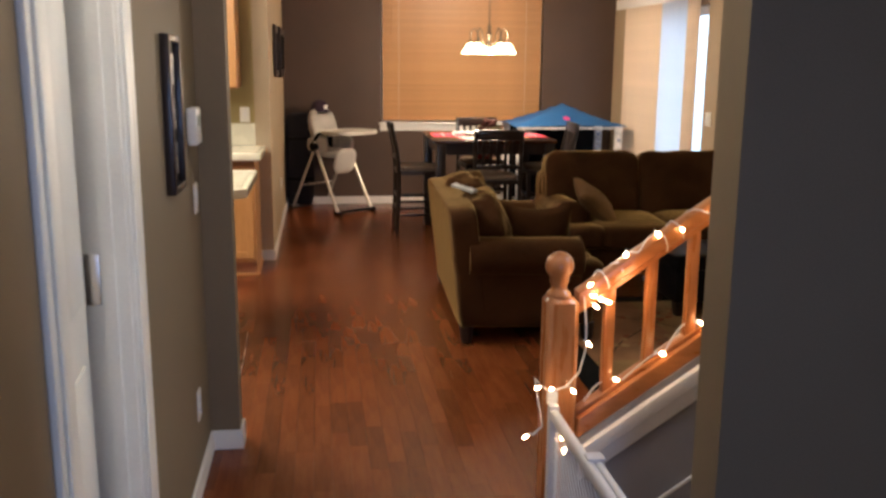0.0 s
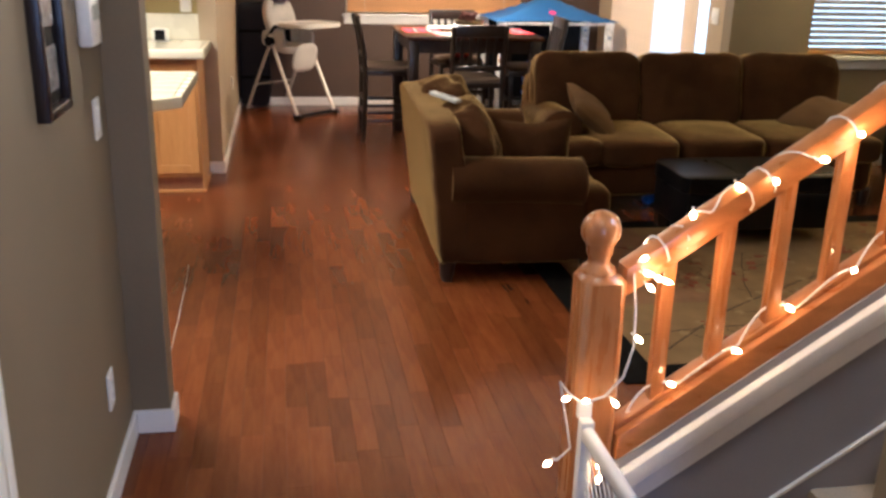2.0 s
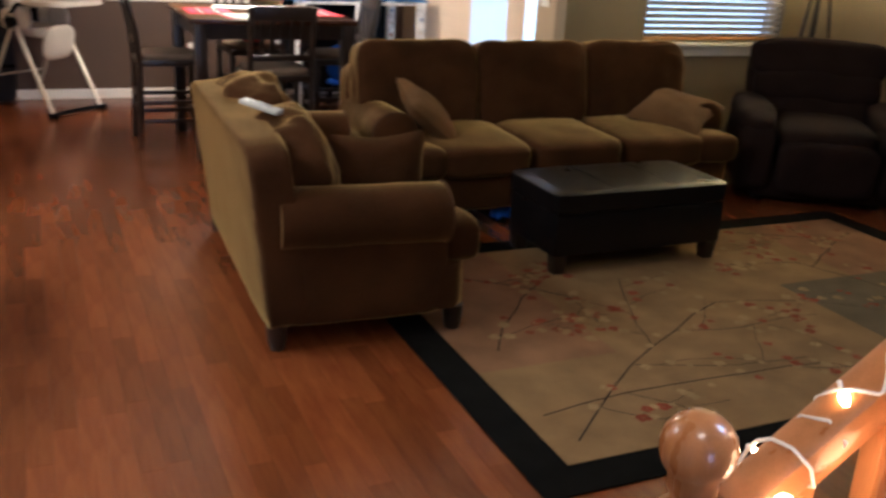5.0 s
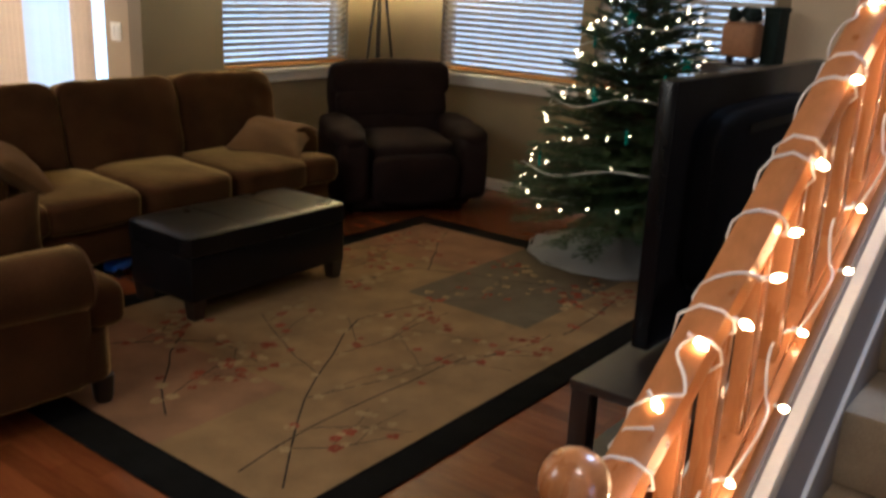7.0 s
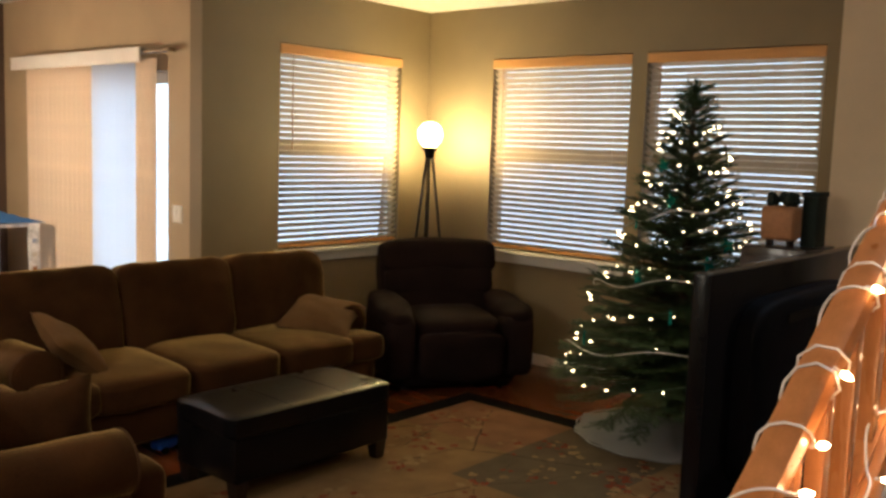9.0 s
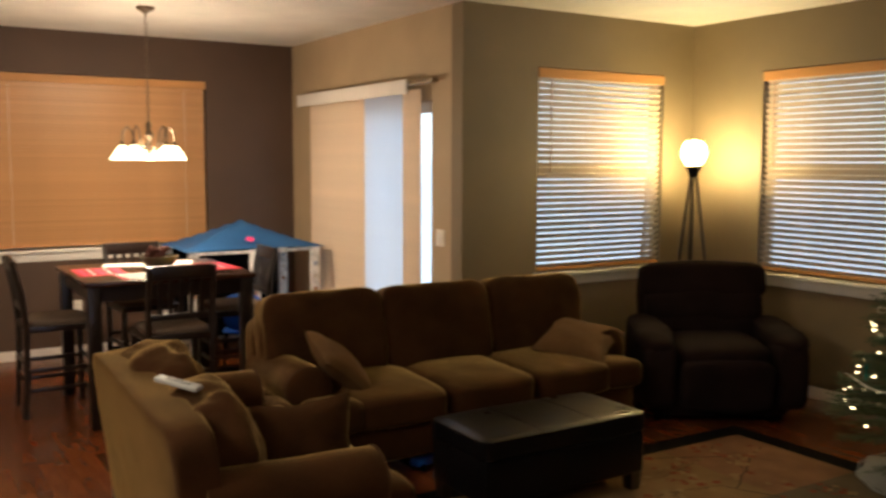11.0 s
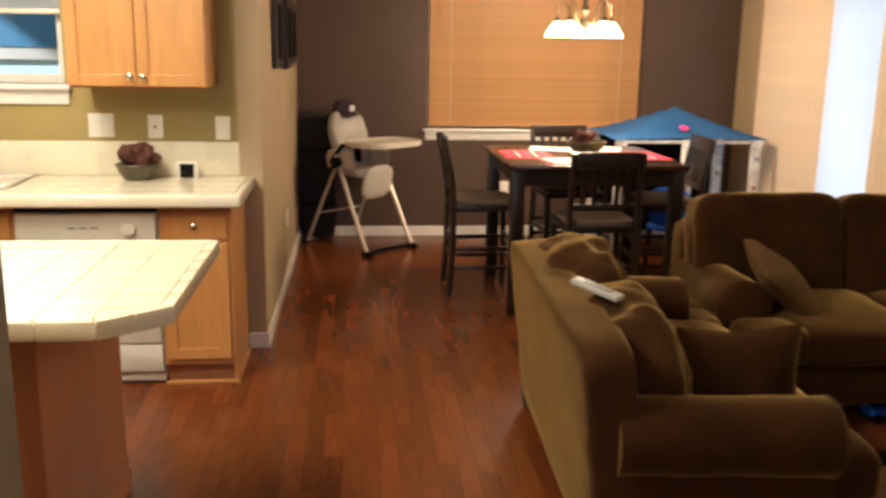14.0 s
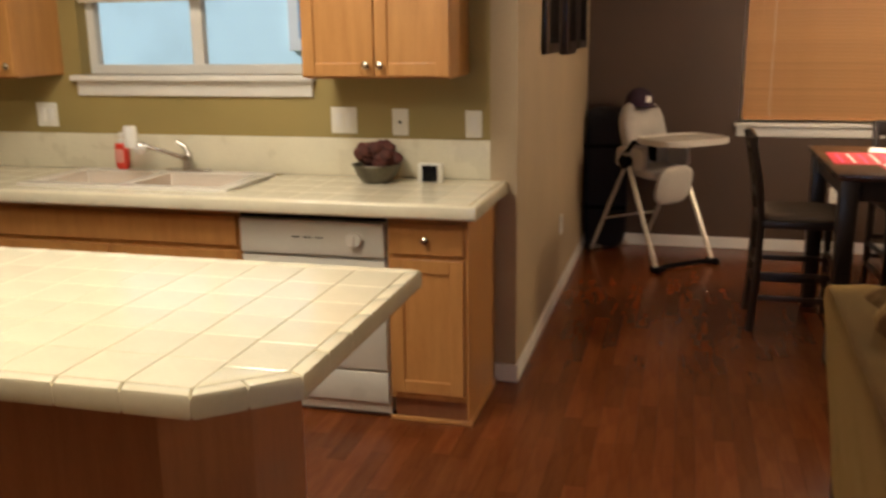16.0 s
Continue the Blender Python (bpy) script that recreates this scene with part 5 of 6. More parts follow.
for k in range(5):
    a = radians(8 + 72 * k)
    c, s_ = math.cos(a), math.sin(a)
    prof = [(0.02, 1.78), (0.07, 1.755), (0.10, 1.80), (0.115, 1.88), (0.150, 1.925), (0.185, 1.89), (0.188, 1.81)]
    part("arm", path_tube(bmesh.new(), [(r * c, r * s_, z) for r, z in prof], 0.007, 7), M_BRONZE, cd)
    part("fitter", lathe(bmesh.new(), [(0.022, 1.775), (0.026, 1.79), (0.012, 1.815)], 12, (0.188 * c, 0.188 * s_, 0)), M_BRONZE, cd)
    ob = new("shade", sm)
    ob.parent = cd
    ob.matrix_basis = pose(0.188 * c, 0.188 * s_, 1.785)
    ob.visible_shadow = False

# high chair
hc = thing("high_chair", "pale grey folding high chair with tray, cap on its back", "high chair", (0.09, 10.32, 0), 43)
for sgn in (-1, 1):
    x = sgn * 0.25
    part("front_leg", path_tube(bmesh.new(), [(x, -0.34, 0.03), (x * 0.97, -0.14, 0.42), (x * 0.93, 0.03, 0.76)], 0.017, 8), M_HCTUBE, hc)
    part("rear_leg", path_tube(bmesh.new(), [(x, 0.36, 0.03), (x * 0.97, 0.16, 0.42), (x * 0.93, 0.0, 0.72)], 0.014, 8), M_HCTUBE, hc)
    part("hinge", tube(bmesh.new(), (x * 0.9, 0.01, 0.70), (x * 1.1, 0.01, 0.70), 0.045, seg=14), M_BLACKM, hc)
    part("floor_foot", path_tube(bmesh.new(), [(x, -0.40, 0.022), (x, -0.30, 0.022)], 0.022, 8), M_BLACKM, hc)
    part("arm_support", path_tube(bmesh.new(), [(x * 0.9, 0.10, 0.70), (x * 0.9, -0.04, 0.84), (x * 0.9, -0.22, 0.85)], 0.016, 8), M_BLACKM, hc)
part("front_bar", path_tube(bmesh.new(), [(-0.25, -0.36, 0.02), (-0.15, -0.31, 0.02), (0.15, -0.31, 0.02), (0.25, -0.36, 0.02)], 0.016, 8), M_BLACKM, hc)
part("rear_bar", path_tube(bmesh.new(), [(-0.25, 0.36, 0.03), (-0.18, 0.42, 0.02), (0.18, 0.42, 0.02), (0.25, 0.36, 0.03)], 0.014, 8), M_HCTUBE, hc)
part("side_bar", tube(bmesh.new(), (-0.24, 0.25, 0.27), (0.24, 0.25, 0.27), 0.008, seg=8), M_HCTUBE, hc)
bm = bmesh.new()
puff(bm, 0.37, 0.12, 0.50, pose(0, 0.12, 0.85, -16), 3.4, 10, 0.0, 0.006, 1)
part("backrest", bm, M_HCPAD, hc)
bm = bmesh.new()
puff(bm, 0.34, 0.30, 0.09, pose(0, -0.03, 0.63, 4), 4, 9, 0.0, 0.004, 2)
part("seat", bm, M_HCPAD, hc)
bm = bmesh.new()
puff(bm, 0.31, 0.05, 0.28, pose(0, -0.20, 0.55, 14), 3.2, 9, 0, 0.003, 3)
part("leg_rest", bm, M_HC, hc)
for sgn in (-1, 1):
    bm = bmesh.new()
    puff(bm, 0.05, 0.30, 0.16, pose(sgn * 0.19, 0.02, 0.72), 4, 8, 0, 0.002)
    part("side_shell", bm, M_HC, hc)
tray_o = [(0.29 * math.copysign(abs(math.cos(a)) ** 0.5, math.cos(a)), -0.27 + 0.21 * math.copysign(abs(math.sin(a)) ** 0.55, math.sin(a))) for a in [k * math.tau / 36 for k in range(36)]]
part("tray", extrude_outline(bmesh.new(), tray_o, 0.845, 0.872, None, 0.008), M_HC, hc, "cream plastic tray")
bm = bmesh.new()
path_tube(bm, [(x * 0.97, -0.27 + (y + 0.27) * 0.97, 0.876) for x, y in tray_o + tray_o[:1]], 0.010, 6)
part("tray_rim", bm, M_HC, hc)
part("harness_strap", B(-0.035, 0.035, 0.02, 0.035, 0.66, 0.80, 0.002), M_BLACKM, hc)
cap = thing("baseball_cap", "dark maroon baseball cap hung on the high chair", "cap", (-0.035, 10.45, 1.06), 40)
bm = bmesh.new()
lathe(bm, [(0.098, 0.0), (0.10, 0.03), (0.09, 0.075), (0.06, 0.11), (0.02, 0.125), (0.0, 0.127)], 22)
part("crown", bm, M_DARKB, cap)
part("brim", extrude_outline(bmesh.new(), [(0.085 * math.cos(a), -0.08 + 0.085 * math.sin(a)) for a in [radians(180 + 15 * k) for k in range(13)]], 0.0, 0.006), M_DARKB, cap)
part("badge", B(-0.022, 0.022, -0.104, -0.097, 0.03, 0.075, 0.001), M_PAPER, cap, "white embroidered badge")
fb = thing("folded_playpen", "dark navy folded playpen leaning in the corner", "playpen", (-0.26, 10.60, 0), 0)
bm = bmesh.new()
puff(bm, 0.30, 0.18, 1.03, pose(0, 0, 0.525), 8, 8, 0, 0.008, 5)
part("cover", bm, M_NAVY, fb)
for z in (0.3, 0.75):
    part("strap", B(-0.153, 0.153, -0.095, 0.095, z, z + 0.03, 0.004), M_BLACKM, fb)

M_FADED = mat("faded blue print", (0.30, 0.34, 0.45), 0.6, grain=0.1, bump=0)
# play canopy with seat
ct = thing("play_canopy", "toddler play bench under a blue canopy with pink badge", "play canopy", (0, 0, 0))
CX, CY, CW, CD = 2.56, 10.02, 0.60, 0.43
bm = bmesh.new()
N = 12
grid = {}
for i in range(N + 1):
    for j in range(N + 1):
        u, w = 2 * i / N - 1, 2 * j / N - 1
        e = max(abs(u), abs(w))
        h = 0.955 + 0.225 * (1 - e) ** 1.15 - 0.02 * (1 - abs(abs(u) - abs(w))) * e * 0.0
        sagv = -0.018 * math.sin(math.pi * e) * (1 - min(abs(u), abs(w)) / max(e, 1e-6)) if e > 0 else 0
        edge = 0.03 * (1 - abs(u * w)) if e == 1 else 0
        grid[i, j] = bm.verts.new((CX + CW * u * (1 - 0.0 * e), CY + CD * w, h + sagv + edge * 0.4))
for i in range(N):
    for j in range(N):
        bm.faces.new((grid[i, j], grid[i + 1, j], grid[i + 1, j + 1], grid[i, j + 1]))
cano = part("canopy", bm, M_CANVAS, ct, "blue cloth canopy")
bm = bmesh.new()
tube(bm, (0, 0, 0), (0, 0.004, 0), 0.036, seg=18)
part("badge", bm, M_PINK, cano, "round pink badge", at=pose(2.535, CY - CD - 0.012 + 0.14, 1.035, -62, 0, 0))
for x, y in ((2.535, CY - CD + 0.02), (3.07, CY - CD + 0.02), (2.03, CY - CD + 0.04), (2.03, CY + CD - 0.04), (3.10, CY + CD - 0.03)):
    ps = part("post", B(x - 0.042, x + 0.042, y - 0.02, y + 0.02, 0.0, 0.955, 0.008), M_TENTW, ct, "white printed post")
    for k, m in enumerate((M_BROWNBOX, M_HC, M_FADED)):
        part("print", B(x - 0.02, x + 0.015, y - 0.0215, y - 0.020, 0.58 + 0.11 * k, 0.61 + 0.11 * k), m, ps)
part("top_rail", B(2.02, 3.12, CY - CD + 0.01, CY - CD + 0.03, 0.925, 0.95, 0.004), M_TENTW, ct)
# shade on the wall under the canopy, added as a black sheet
part("back_panel", B(2.06, 3.08, CY + CD - 0.02, CY + CD, 0.10, 0.93, 0.004), M_BLACKM, ct, "black sheet standing in for the shaded wall under the canopy")
kc = thing("child_chair", "bright blue plastic child's chair beside the table", "child chair", (2.36, 9.42, 0), 160)
bm = bmesh.new()
puff(bm, 0.30, 0.03, 0.30, pose(0, 0.14, 0.50, -8), 3.2, 8, 0, 0)
part("backrest", bm, M_BLUE, kc)
bm = bmesh.new()
puff(bm, 0.32, 0.30, 0.03, pose(0, 0, 0.33), 3.5, 8, 0, 0)
part("seat", bm, M_BLUE, kc)
for x in (-0.13, 0.13):
    for y in (-0.12, 0.13):
        part("leg", tube(bmesh.new(), (x * 1.15, y * 1.2, 0), (x, y, 0.33), 0.014, 0.018, 8), M_BLACKM, kc)

# wall art on the partition and the hall picture
for y0, y1, d in ((8.42, 8.95, 0.03), (9.10, 9.55, 0.045), (9.75, 10.30, 0.03)):
    ar = thing("wall_panel_art", "black wooden wall panel hung on the partition", "wall art", (PARTX, (y0 + y1) / 2, 1.47), 0, "black panels on the partition")
    part("panel", B(0.008, d, -(y1 - y0) / 2, (y1 - y0) / 2, 0.0 if d < 0.04 else -0.02, 0.44, 0.004), M_BLACKW, ar)
    part("batten", B(0.0, 0.008, -0.12, 0.12, 0.2, 0.24), M_BLACKW, ar)
    for k in range(3):
        part("slot", B(d, d + 0.006, -0.15 + k * 0.11, -0.08 + k * 0.11, 0.05, 0.37, 0.002), M_BLACKM, ar)
pf = thing("picture_frame", "tall black frame with three black and white photographs", "picture", (HALLX, 3.36, 1.20), 0)
bm = bmesh.new()
for q in ((-0.115, -0.09, 0.0, 0.50), (0.09, 0.115, 0.0, 0.50), (-0.09, 0.09, 0.0, 0.025), (-0.09, 0.09, 0.475, 0.50)):
    box(bm, 0.0, 0.03, *q, 0.004)
part("frame", bm, M_BLACKW, pf)
part("mount", B(0.0, 0.012, -0.09, 0.09, 0.025, 0.475), M_BLACKM, pf)
for k in range(3):
    part("photograph", B(0.012, 0.014, -0.062, 0.062, 0.055 + k * 0.143, 0.155 + k * 0.143), M_PHOTO, pf)


def plate(name, label, category, m, w, h, kind_):
    """A wall plate; its face looks along local -y."""
    t = thing(name, label, category)
    t.matrix_basis = m
    part("plate", B(-w / 2, w / 2, -0.007, 0.0, -h / 2, h / 2, 0.003), M_PLATE, t)
    n = max(1, round(w / 0.06)) if kind_ == "switch" else 1
    for i in range(n):
        x = (i - (n - 1) / 2) * 0.046
        if kind_ == "switch":
            part("rocker", B(x - 0.016, x + 0.016, -0.011, -0.006, -0.032, 0.032, 0.002), M_PLASTW, t)
        elif kind_ == "outlet":
            for z in (-0.02, 0.02):
                sk_ = part("socket", B(x - 0.017, x + 0.017, -0.009, -0.006, z - 0.014, z + 0.014, 0.004), M_PLASTW, t)
                for s in (-0.007, 0.007):
                    part("slot", B(x + s - 0.0012, x + s + 0.0012, -0.0095, -0.0085, z - 0.005, z + 0.005), M_BLACKM, sk_)
        else:
            part("jack", tube(bmesh.new(), (x, -0.012, 0), (x, -0.006, 0), 0.007, seg=10), M_BLACKM, t)
    return t


E90 = pose(0, 0, 0, 0, 0, 90)
ON_HALL = lambda y, z: pose(HALLX, y, z, 0, 0, 90)
plate("light_switch", "white light switch in the hall", "light switch", ON_HALL(3.87, 1.10), 0.075, 0.115, "switch")
plate("wall_outlet", "white outlet low on the hall wall", "outlet", ON_HALL(3.70, 0.33), 0.075, 0.115, "outlet")
plate("wall_outlet", "white outlet low on the partition", "outlet", pose(PARTX, 9.30, 0.43, 0, 0, 90), 0.075, 0.115, "outlet")
plate("wall_outlet", "white outlet on the chocolate dining wall", "outlet", pose(1.335, FAR, 0.42), 0.075, 0.115, "outlet")
plate("light_switch", "white light switch by the patio door", "light switch", pose(SLIDE, 7.99, 1.135, 0, 0, -90), 0.115, 0.12, "switch")
th = thing("thermostat", "white thermostat on the hall wall", "thermostat", (HALLX, 3.80, 1.38), 0)
part("case", B(0.0, 0.038, -0.065, 0.065, -0.068, 0.068, 0.008), M_PLASTW, th)
part("display", B(0.038, 0.040, -0.04, 0.04, 0.0, 0.04), mat("grey display", (0.35, 0.38, 0.33), 0.3, grain=0.05, bump=0), th)
part("button", B(0.038, 0.041, -0.02, 0.02, -0.045, -0.03, 0.002), M_PLATE, th)

# ---- kitchen ----
CT = 0.92


def door_front(nm, x0, x1, z0, z1, parent, y, knob=None, panel=True):
    """A framed cabinet front facing -y with a recessed panel."""
    r = 0.055
    if panel:
        d = part(nm, B(x0 + r, x1 - r, y - 0.010, y, z0 + r, z1 - r), M_OAK, parent, smooth=False)
        for sub, q in (("stile", (x0, x0 + r, z0, z1)), ("stile", (x1 - r, x1, z0, z1)), ("rail", (x0 + r, x1 - r, z0, z0 + r)), ("rail", (x0 + r, x1 - r, z1 - r, z1))):
            part(sub, B(q[0], q[1], y - 0.019, y, q[2], q[3], 0.003), M_OAK, d, smooth=False)
    else:
        d = part(nm, B(x0, x1, y - 0.019, y, z0, z1, 0.004), M_OAK, parent, smooth=False)
    if knob:
        kb = bmesh.new()
        lathe(kb, [(0.006, 0.0), (0.006, 0.012), (0.015, 0.018), (0.016, 0.024), (0.010, 0.029), (0.0, 0.030)], 14, m=pose(knob[0], y - 0.019, knob[1], 90))
        part("knob", kb, M_NICKEL, d, "round nickel knob")
    return d


def base_unit(x0, x1, label, fronts):
    u = thing("base_cabinet", label, "cabinet")
    part("carcass", B(x0, x1, 7.24, KITY - 0.002, 0.10, 0.888), M_OAK, u, smooth=False)
    part("toe_kick", B(x0, x1 - 0.0, 7.29, 7.31, 0.0, 0.10), M_OAKD, u, smooth=False)
    for f in fronts:
        door_front(f[0], f[1], f[2], f[3], f[4], u, 7.24, f[5], f[6])
    return u


end = base_unit(-0.855, -0.53, "honey maple base cabinet with drawer and door", [("drawer", -0.845, -0.54, 0.72, 0.85, (-0.692, 0.785), False), ("door", -0.845, -0.54, 0.13, 0.70, None, True)])
part("side_panel", B(-0.53, -0.522, 7.235, KITY - 0.002, 0.0, 0.888, 0.001), M_OAK, end, smooth=False)
part("shoe_moulding", B(-0.86, -0.51, 7.232, 7.25, 0.0, 0.018, 0.004), M_OAK, end)
part("shoe_moulding", B(-0.522, -0.508, 7.25, KITY - 0.05, 0.0, 0.018, 0.004), M_OAK, end)
base_unit(-2.75, -1.505, "honey maple sink cabinet under the window", [("drawer", -2.74, -1.515, 0.72, 0.85, None, False), ("door", -2.74, -2.135, 0.13, 0.70, (-2.17, 0.62), True), ("door", -2.12, -1.515, 0.13, 0.70, (-2.085, 0.62), True)])
base_unit(-4.38, -2.755, "honey maple base cabinet along the kitchen wall", [("drawer", -3.55, -2.765, 0.72, 0.85, (-3.15, 0.785), False), ("door", -3.55, -2.765, 0.13, 0.70, None, True)])

dw = thing("dishwasher", "white dishwasher with control panel and dial", "dishwasher")
part("tub", B(-1.50, -0.86, 7.25, KITY - 0.01, 0.02, 0.86), M_APPL, dw, smooth=False)
part("control_panel", B(-1.495, -0.865, 7.215, 7.25, 0.70, 0.845, 0.006), M_APPL, dw)
part("door", B(-1.495, -0.865, 7.225, 7.25, 0.215, 0.688, 0.004), M_APPL, dw)
part("lower_panel", B(-1.495, -0.865, 7.228, 7.25, 0.07, 0.205, 0.004), M_APPL, dw)
part("kick_plate", B(-1.495, -0.865, 7.27, 7.285, 0.0, 0.065), mat("grey kick plate", (0.35, 0.34, 0.34), 0.5, grain=0.05, bump=0), dw)
part("gap_strip", B(-1.498, -0.862, 7.235, 7.25, 0.848, 0.886), M_BLACKM, dw)
part("handle_recess", B(-1.45, -1.12, 7.210, 7.216, 0.828, 0.84, 0.002), M_APPL, dw)
part("dial", lathe(bmesh.new(), [(0.034, 0.0), (0.034, 0.012), (0.028, 0.022), (0.0, 0.023)], 24, m=pose(-0.985, 7.215, 0.772, 90)), M_APPL, dw)
part("dial_grip", B(-0.989, -0.981, 7.183, 7.195, 0.75, 0.795, 0.002), M_APPL, dw)
for k in range(3):
    part("label_bar", B(-1.26 + k * 0.05, -1.225 + k * 0.05, 7.2142, 7.2155, 0.772, 0.777), M_BLACKM, dw)

# worktop along the wall: wood substrate, tiles laid on it
wt = thing("worktop", "cream tiled kitchen worktop with rounded edge", "worktop", (0, 0, 0.02))
SX0, SX1, SY0, SY1 = -2.55, -1.62, 7.31, 7.70
bm = bmesh.new()
for q in ((-4.39, SX0, 7.16, KITY - 0.001), (SX1, -0.49, 7.16, KITY - 0.001), (SX0, SX1, 7.16, SY0), (SX0, SX1, SY1, KITY - 0.001)):
    box(bm, *q, 0.868, CT - 0.010)
part("substrate", bm, M_GROUT, wt, smooth=False)
bm = bmesh.new()
box(bm, -4.39, -0.465, 7.135, 7.172, 0.862, CT + 0.002, 0.012, seg=3)
part("front_edge", bm, M_TILE, wt)
part("end_edge", B(-0.50, -0.465, 7.172, KITY - 0.001, 0.862, CT + 0.002, 0.012, seg=3), M_TILE, wt)
part("backsplash", B(-4.39, -0.50, KITY - 0.016, KITY - 0.001, CT, CT + 0.175, 0.004), M_SPLASH, wt)
TILE = 0.152
tm = mesh("tile", B(-TILE / 2 + 0.0012, TILE / 2 - 0.0012, -TILE / 2 + 0.0012, TILE / 2 - 0.0012, -0.010, 0, 0.0015, seg=1), M_TILE)


def tiles(parent, x0, x1, y0, y1, keep):
    nx, ny = max(1, round((x1 - x0) / TILE)), max(1, round((y1 - y0) / TILE))
    for i in range(nx):
        for j in range(ny):
            x, y = x1 - (i + 0.5) * (x1 - x0) / nx, y0 + (j + 0.5) * (y1 - y0) / ny
            if keep(x, y):
                o = new("tile", tm)
                o.parent = parent
                o.matrix_basis = pose(x, y, CT) @ Matrix.Diagonal(((x1 - x0) / nx / TILE, (y1 - y0) / ny / TILE, 1, 1))


tiles(wt, -4.38, -0.50, 7.172, KITY - 0.017, lambda x, y: not (SX0 - 0.05 < x < SX1 + 0.05 and SY0 - 0.05 < y < SY1 + 0.05))
sink = thing("kitchen_sink", "white double-bowl drop-in kitchen sink", "sink", (0, 0, 0.02))
bm = bmesh.new()
rim = 0.05
mid = -2.10
ox0, ox1, oy0, oy1 = SX0 - 0.05, SX1 + 0.05, SY0 - 0.05, SY1 + 0.05
for q in ((ox0, ox1, oy0, SY0 + 0.02), (ox0, ox1, SY1 - 0.03, oy1), (ox0, SX0 + 0.02, SY0 + 0.02, SY1 - 0.03), (SX1 - 0.02, ox1, SY0 + 0.02, SY1 - 0.03), (mid - 0.025, mid + 0.025, SY0 + 0.02, SY1 - 0.03)):
    box(bm, *q, CT - 0.006, CT + 0.011, 0.004)
part("rim", bm, M_SINK, sink)
for x0, x1 in ((SX0 + 0.02, mid - 0.025), (mid + 0.025, SX1 - 0.02)):
    bm = bmesh.new()
    y0, y1 = SY0 + 0.02, SY1 - 0.03
    box(bm, x0 - 0.004, x0, y0, y1, CT - 0.17, CT), box(bm, x1, x1 + 0.004, y0, y1, CT - 0.17, CT), box(bm, x0, x1, y0 - 0.004, y0, CT - 0.17, CT), box(bm, x0, x1, y1, y1 + 0.004, CT - 0.17, CT)
    box(bm, x0, x1, y0, y1, CT - 0.175, CT - 0.17)
    part("bowl", bm, M_SINK, sink, smooth=False)
fa = thing("faucet", "chrome single-lever kitchen faucet", "faucet", (-2.00, 7.71, CT + 0.031))
part("base_plate", extrude_outline(bmesh.new(), [(0.12 * math.cos(a), 0.027 * math.sin(a)) for a in [k * math.tau / 24 for k in range(24)]], 0, 0.012, None, 0.003), M_STEEL, fa)
part("body", lathe(bmesh.new(), [(0.024, 0.012), (0.022, 0.05), (0.024, 0.075), (0.018, 0.09), (0, 0.094)], 18), M_STEEL, fa)
part("spout", path_tube(bmesh.new(), [(0, 0, 0.06), (-0.08, -0.05, 0.095), (-0.17, -0.10, 0.135), (-0.20, -0.12, 0.135), (-0.205, -0.125, 0.12)], 0.011, 9), M_STEEL, fa)
part("lever", path_tube(bmesh.new(), [(0.0, 0, 0.09), (-0.015, 0.0, 0.12), (-0.05, -0.01, 0.145)], 0.010, 8), M_STEEL, fa)
wf = part("water_filter", lathe(bmesh.new(), [(0.028, 0.0), (0.032, 0.02), (0.032, 0.09), (0.028, 0.10), (0, 0.102)], 18, (-0.215, -0.13, 0.125)), M_PLASTW, fa, "white tap water filter")
part("filter_outlet", lathe(bmesh.new(), [(0.012, 0.0), (0.03, 0.02), (0.03, 0.03)], 14, (-0.17, -0.13, 0.095)), M_PLASTW, wf)
so = thing("soap_bottle", "clear bottle of red hand soap with white pump", "soap bottle", (-2.36, 7.72, CT + 0.031))
bm = bmesh.new()
puff(bm, 0.065, 0.045, 0.13, pose(0, 0, 0.065), 4.5, 8, 0, 0)
part("bottle", bm, M_SOAP, so)
part("label", B(-0.022, 0.022, -0.0245, -0.022, 0.035, 0.10, 0.001), mat("pale pink label", (0.7, 0.3, 0.25), 0.5, grain=0.1, bump=0), so)
part("pump", lathe(bmesh.new(), [(0.016, 0.128), (0.016, 0.145), (0.006, 0.147), (0.006, 0.165), (0.012, 0.167), (0.012, 0.178), (0, 0.18)], 14), M_PLASTW, so)
part("nozzle", tube(bmesh.new(), (0, 0, 0.172), (0.03, -0.015, 0.168), 0.005, seg=8), M_PLASTW, so)
cone_bowl((-1.03, 7.64, CT + 0.02), 0.105, "small wire bowl heaped with red brown cones on the worktop", 22, 1.45)
mg = thing("candle_holder", "small white dish with black square candle", "candle", (-0.79, 7.67, CT + 0.02))
part("stand", B(-0.055, 0.055, -0.02, 0.02, 0.0, 0.085, 0.006), M_APPL, mg)
part("candle", B(-0.034, 0.034, -0.03, -0.018, 0.008, 0.078, 0.003), M_BLACKP, mg)
for x, z, w, k_ in ((-2.82, 1.205, 0.12, "switch"), (-1.235, 1.195, 0.125, "switch"), (-0.965, 1.19, 0.075, "jack"), (-0.625, 1.185, 0.075, "switch")):
    plate("wall_plate", "white wall plate above the kitchen worktop", "light switch" if k_ == "switch" else "outlet", pose(x, KITY, z), w, 0.12, k_)


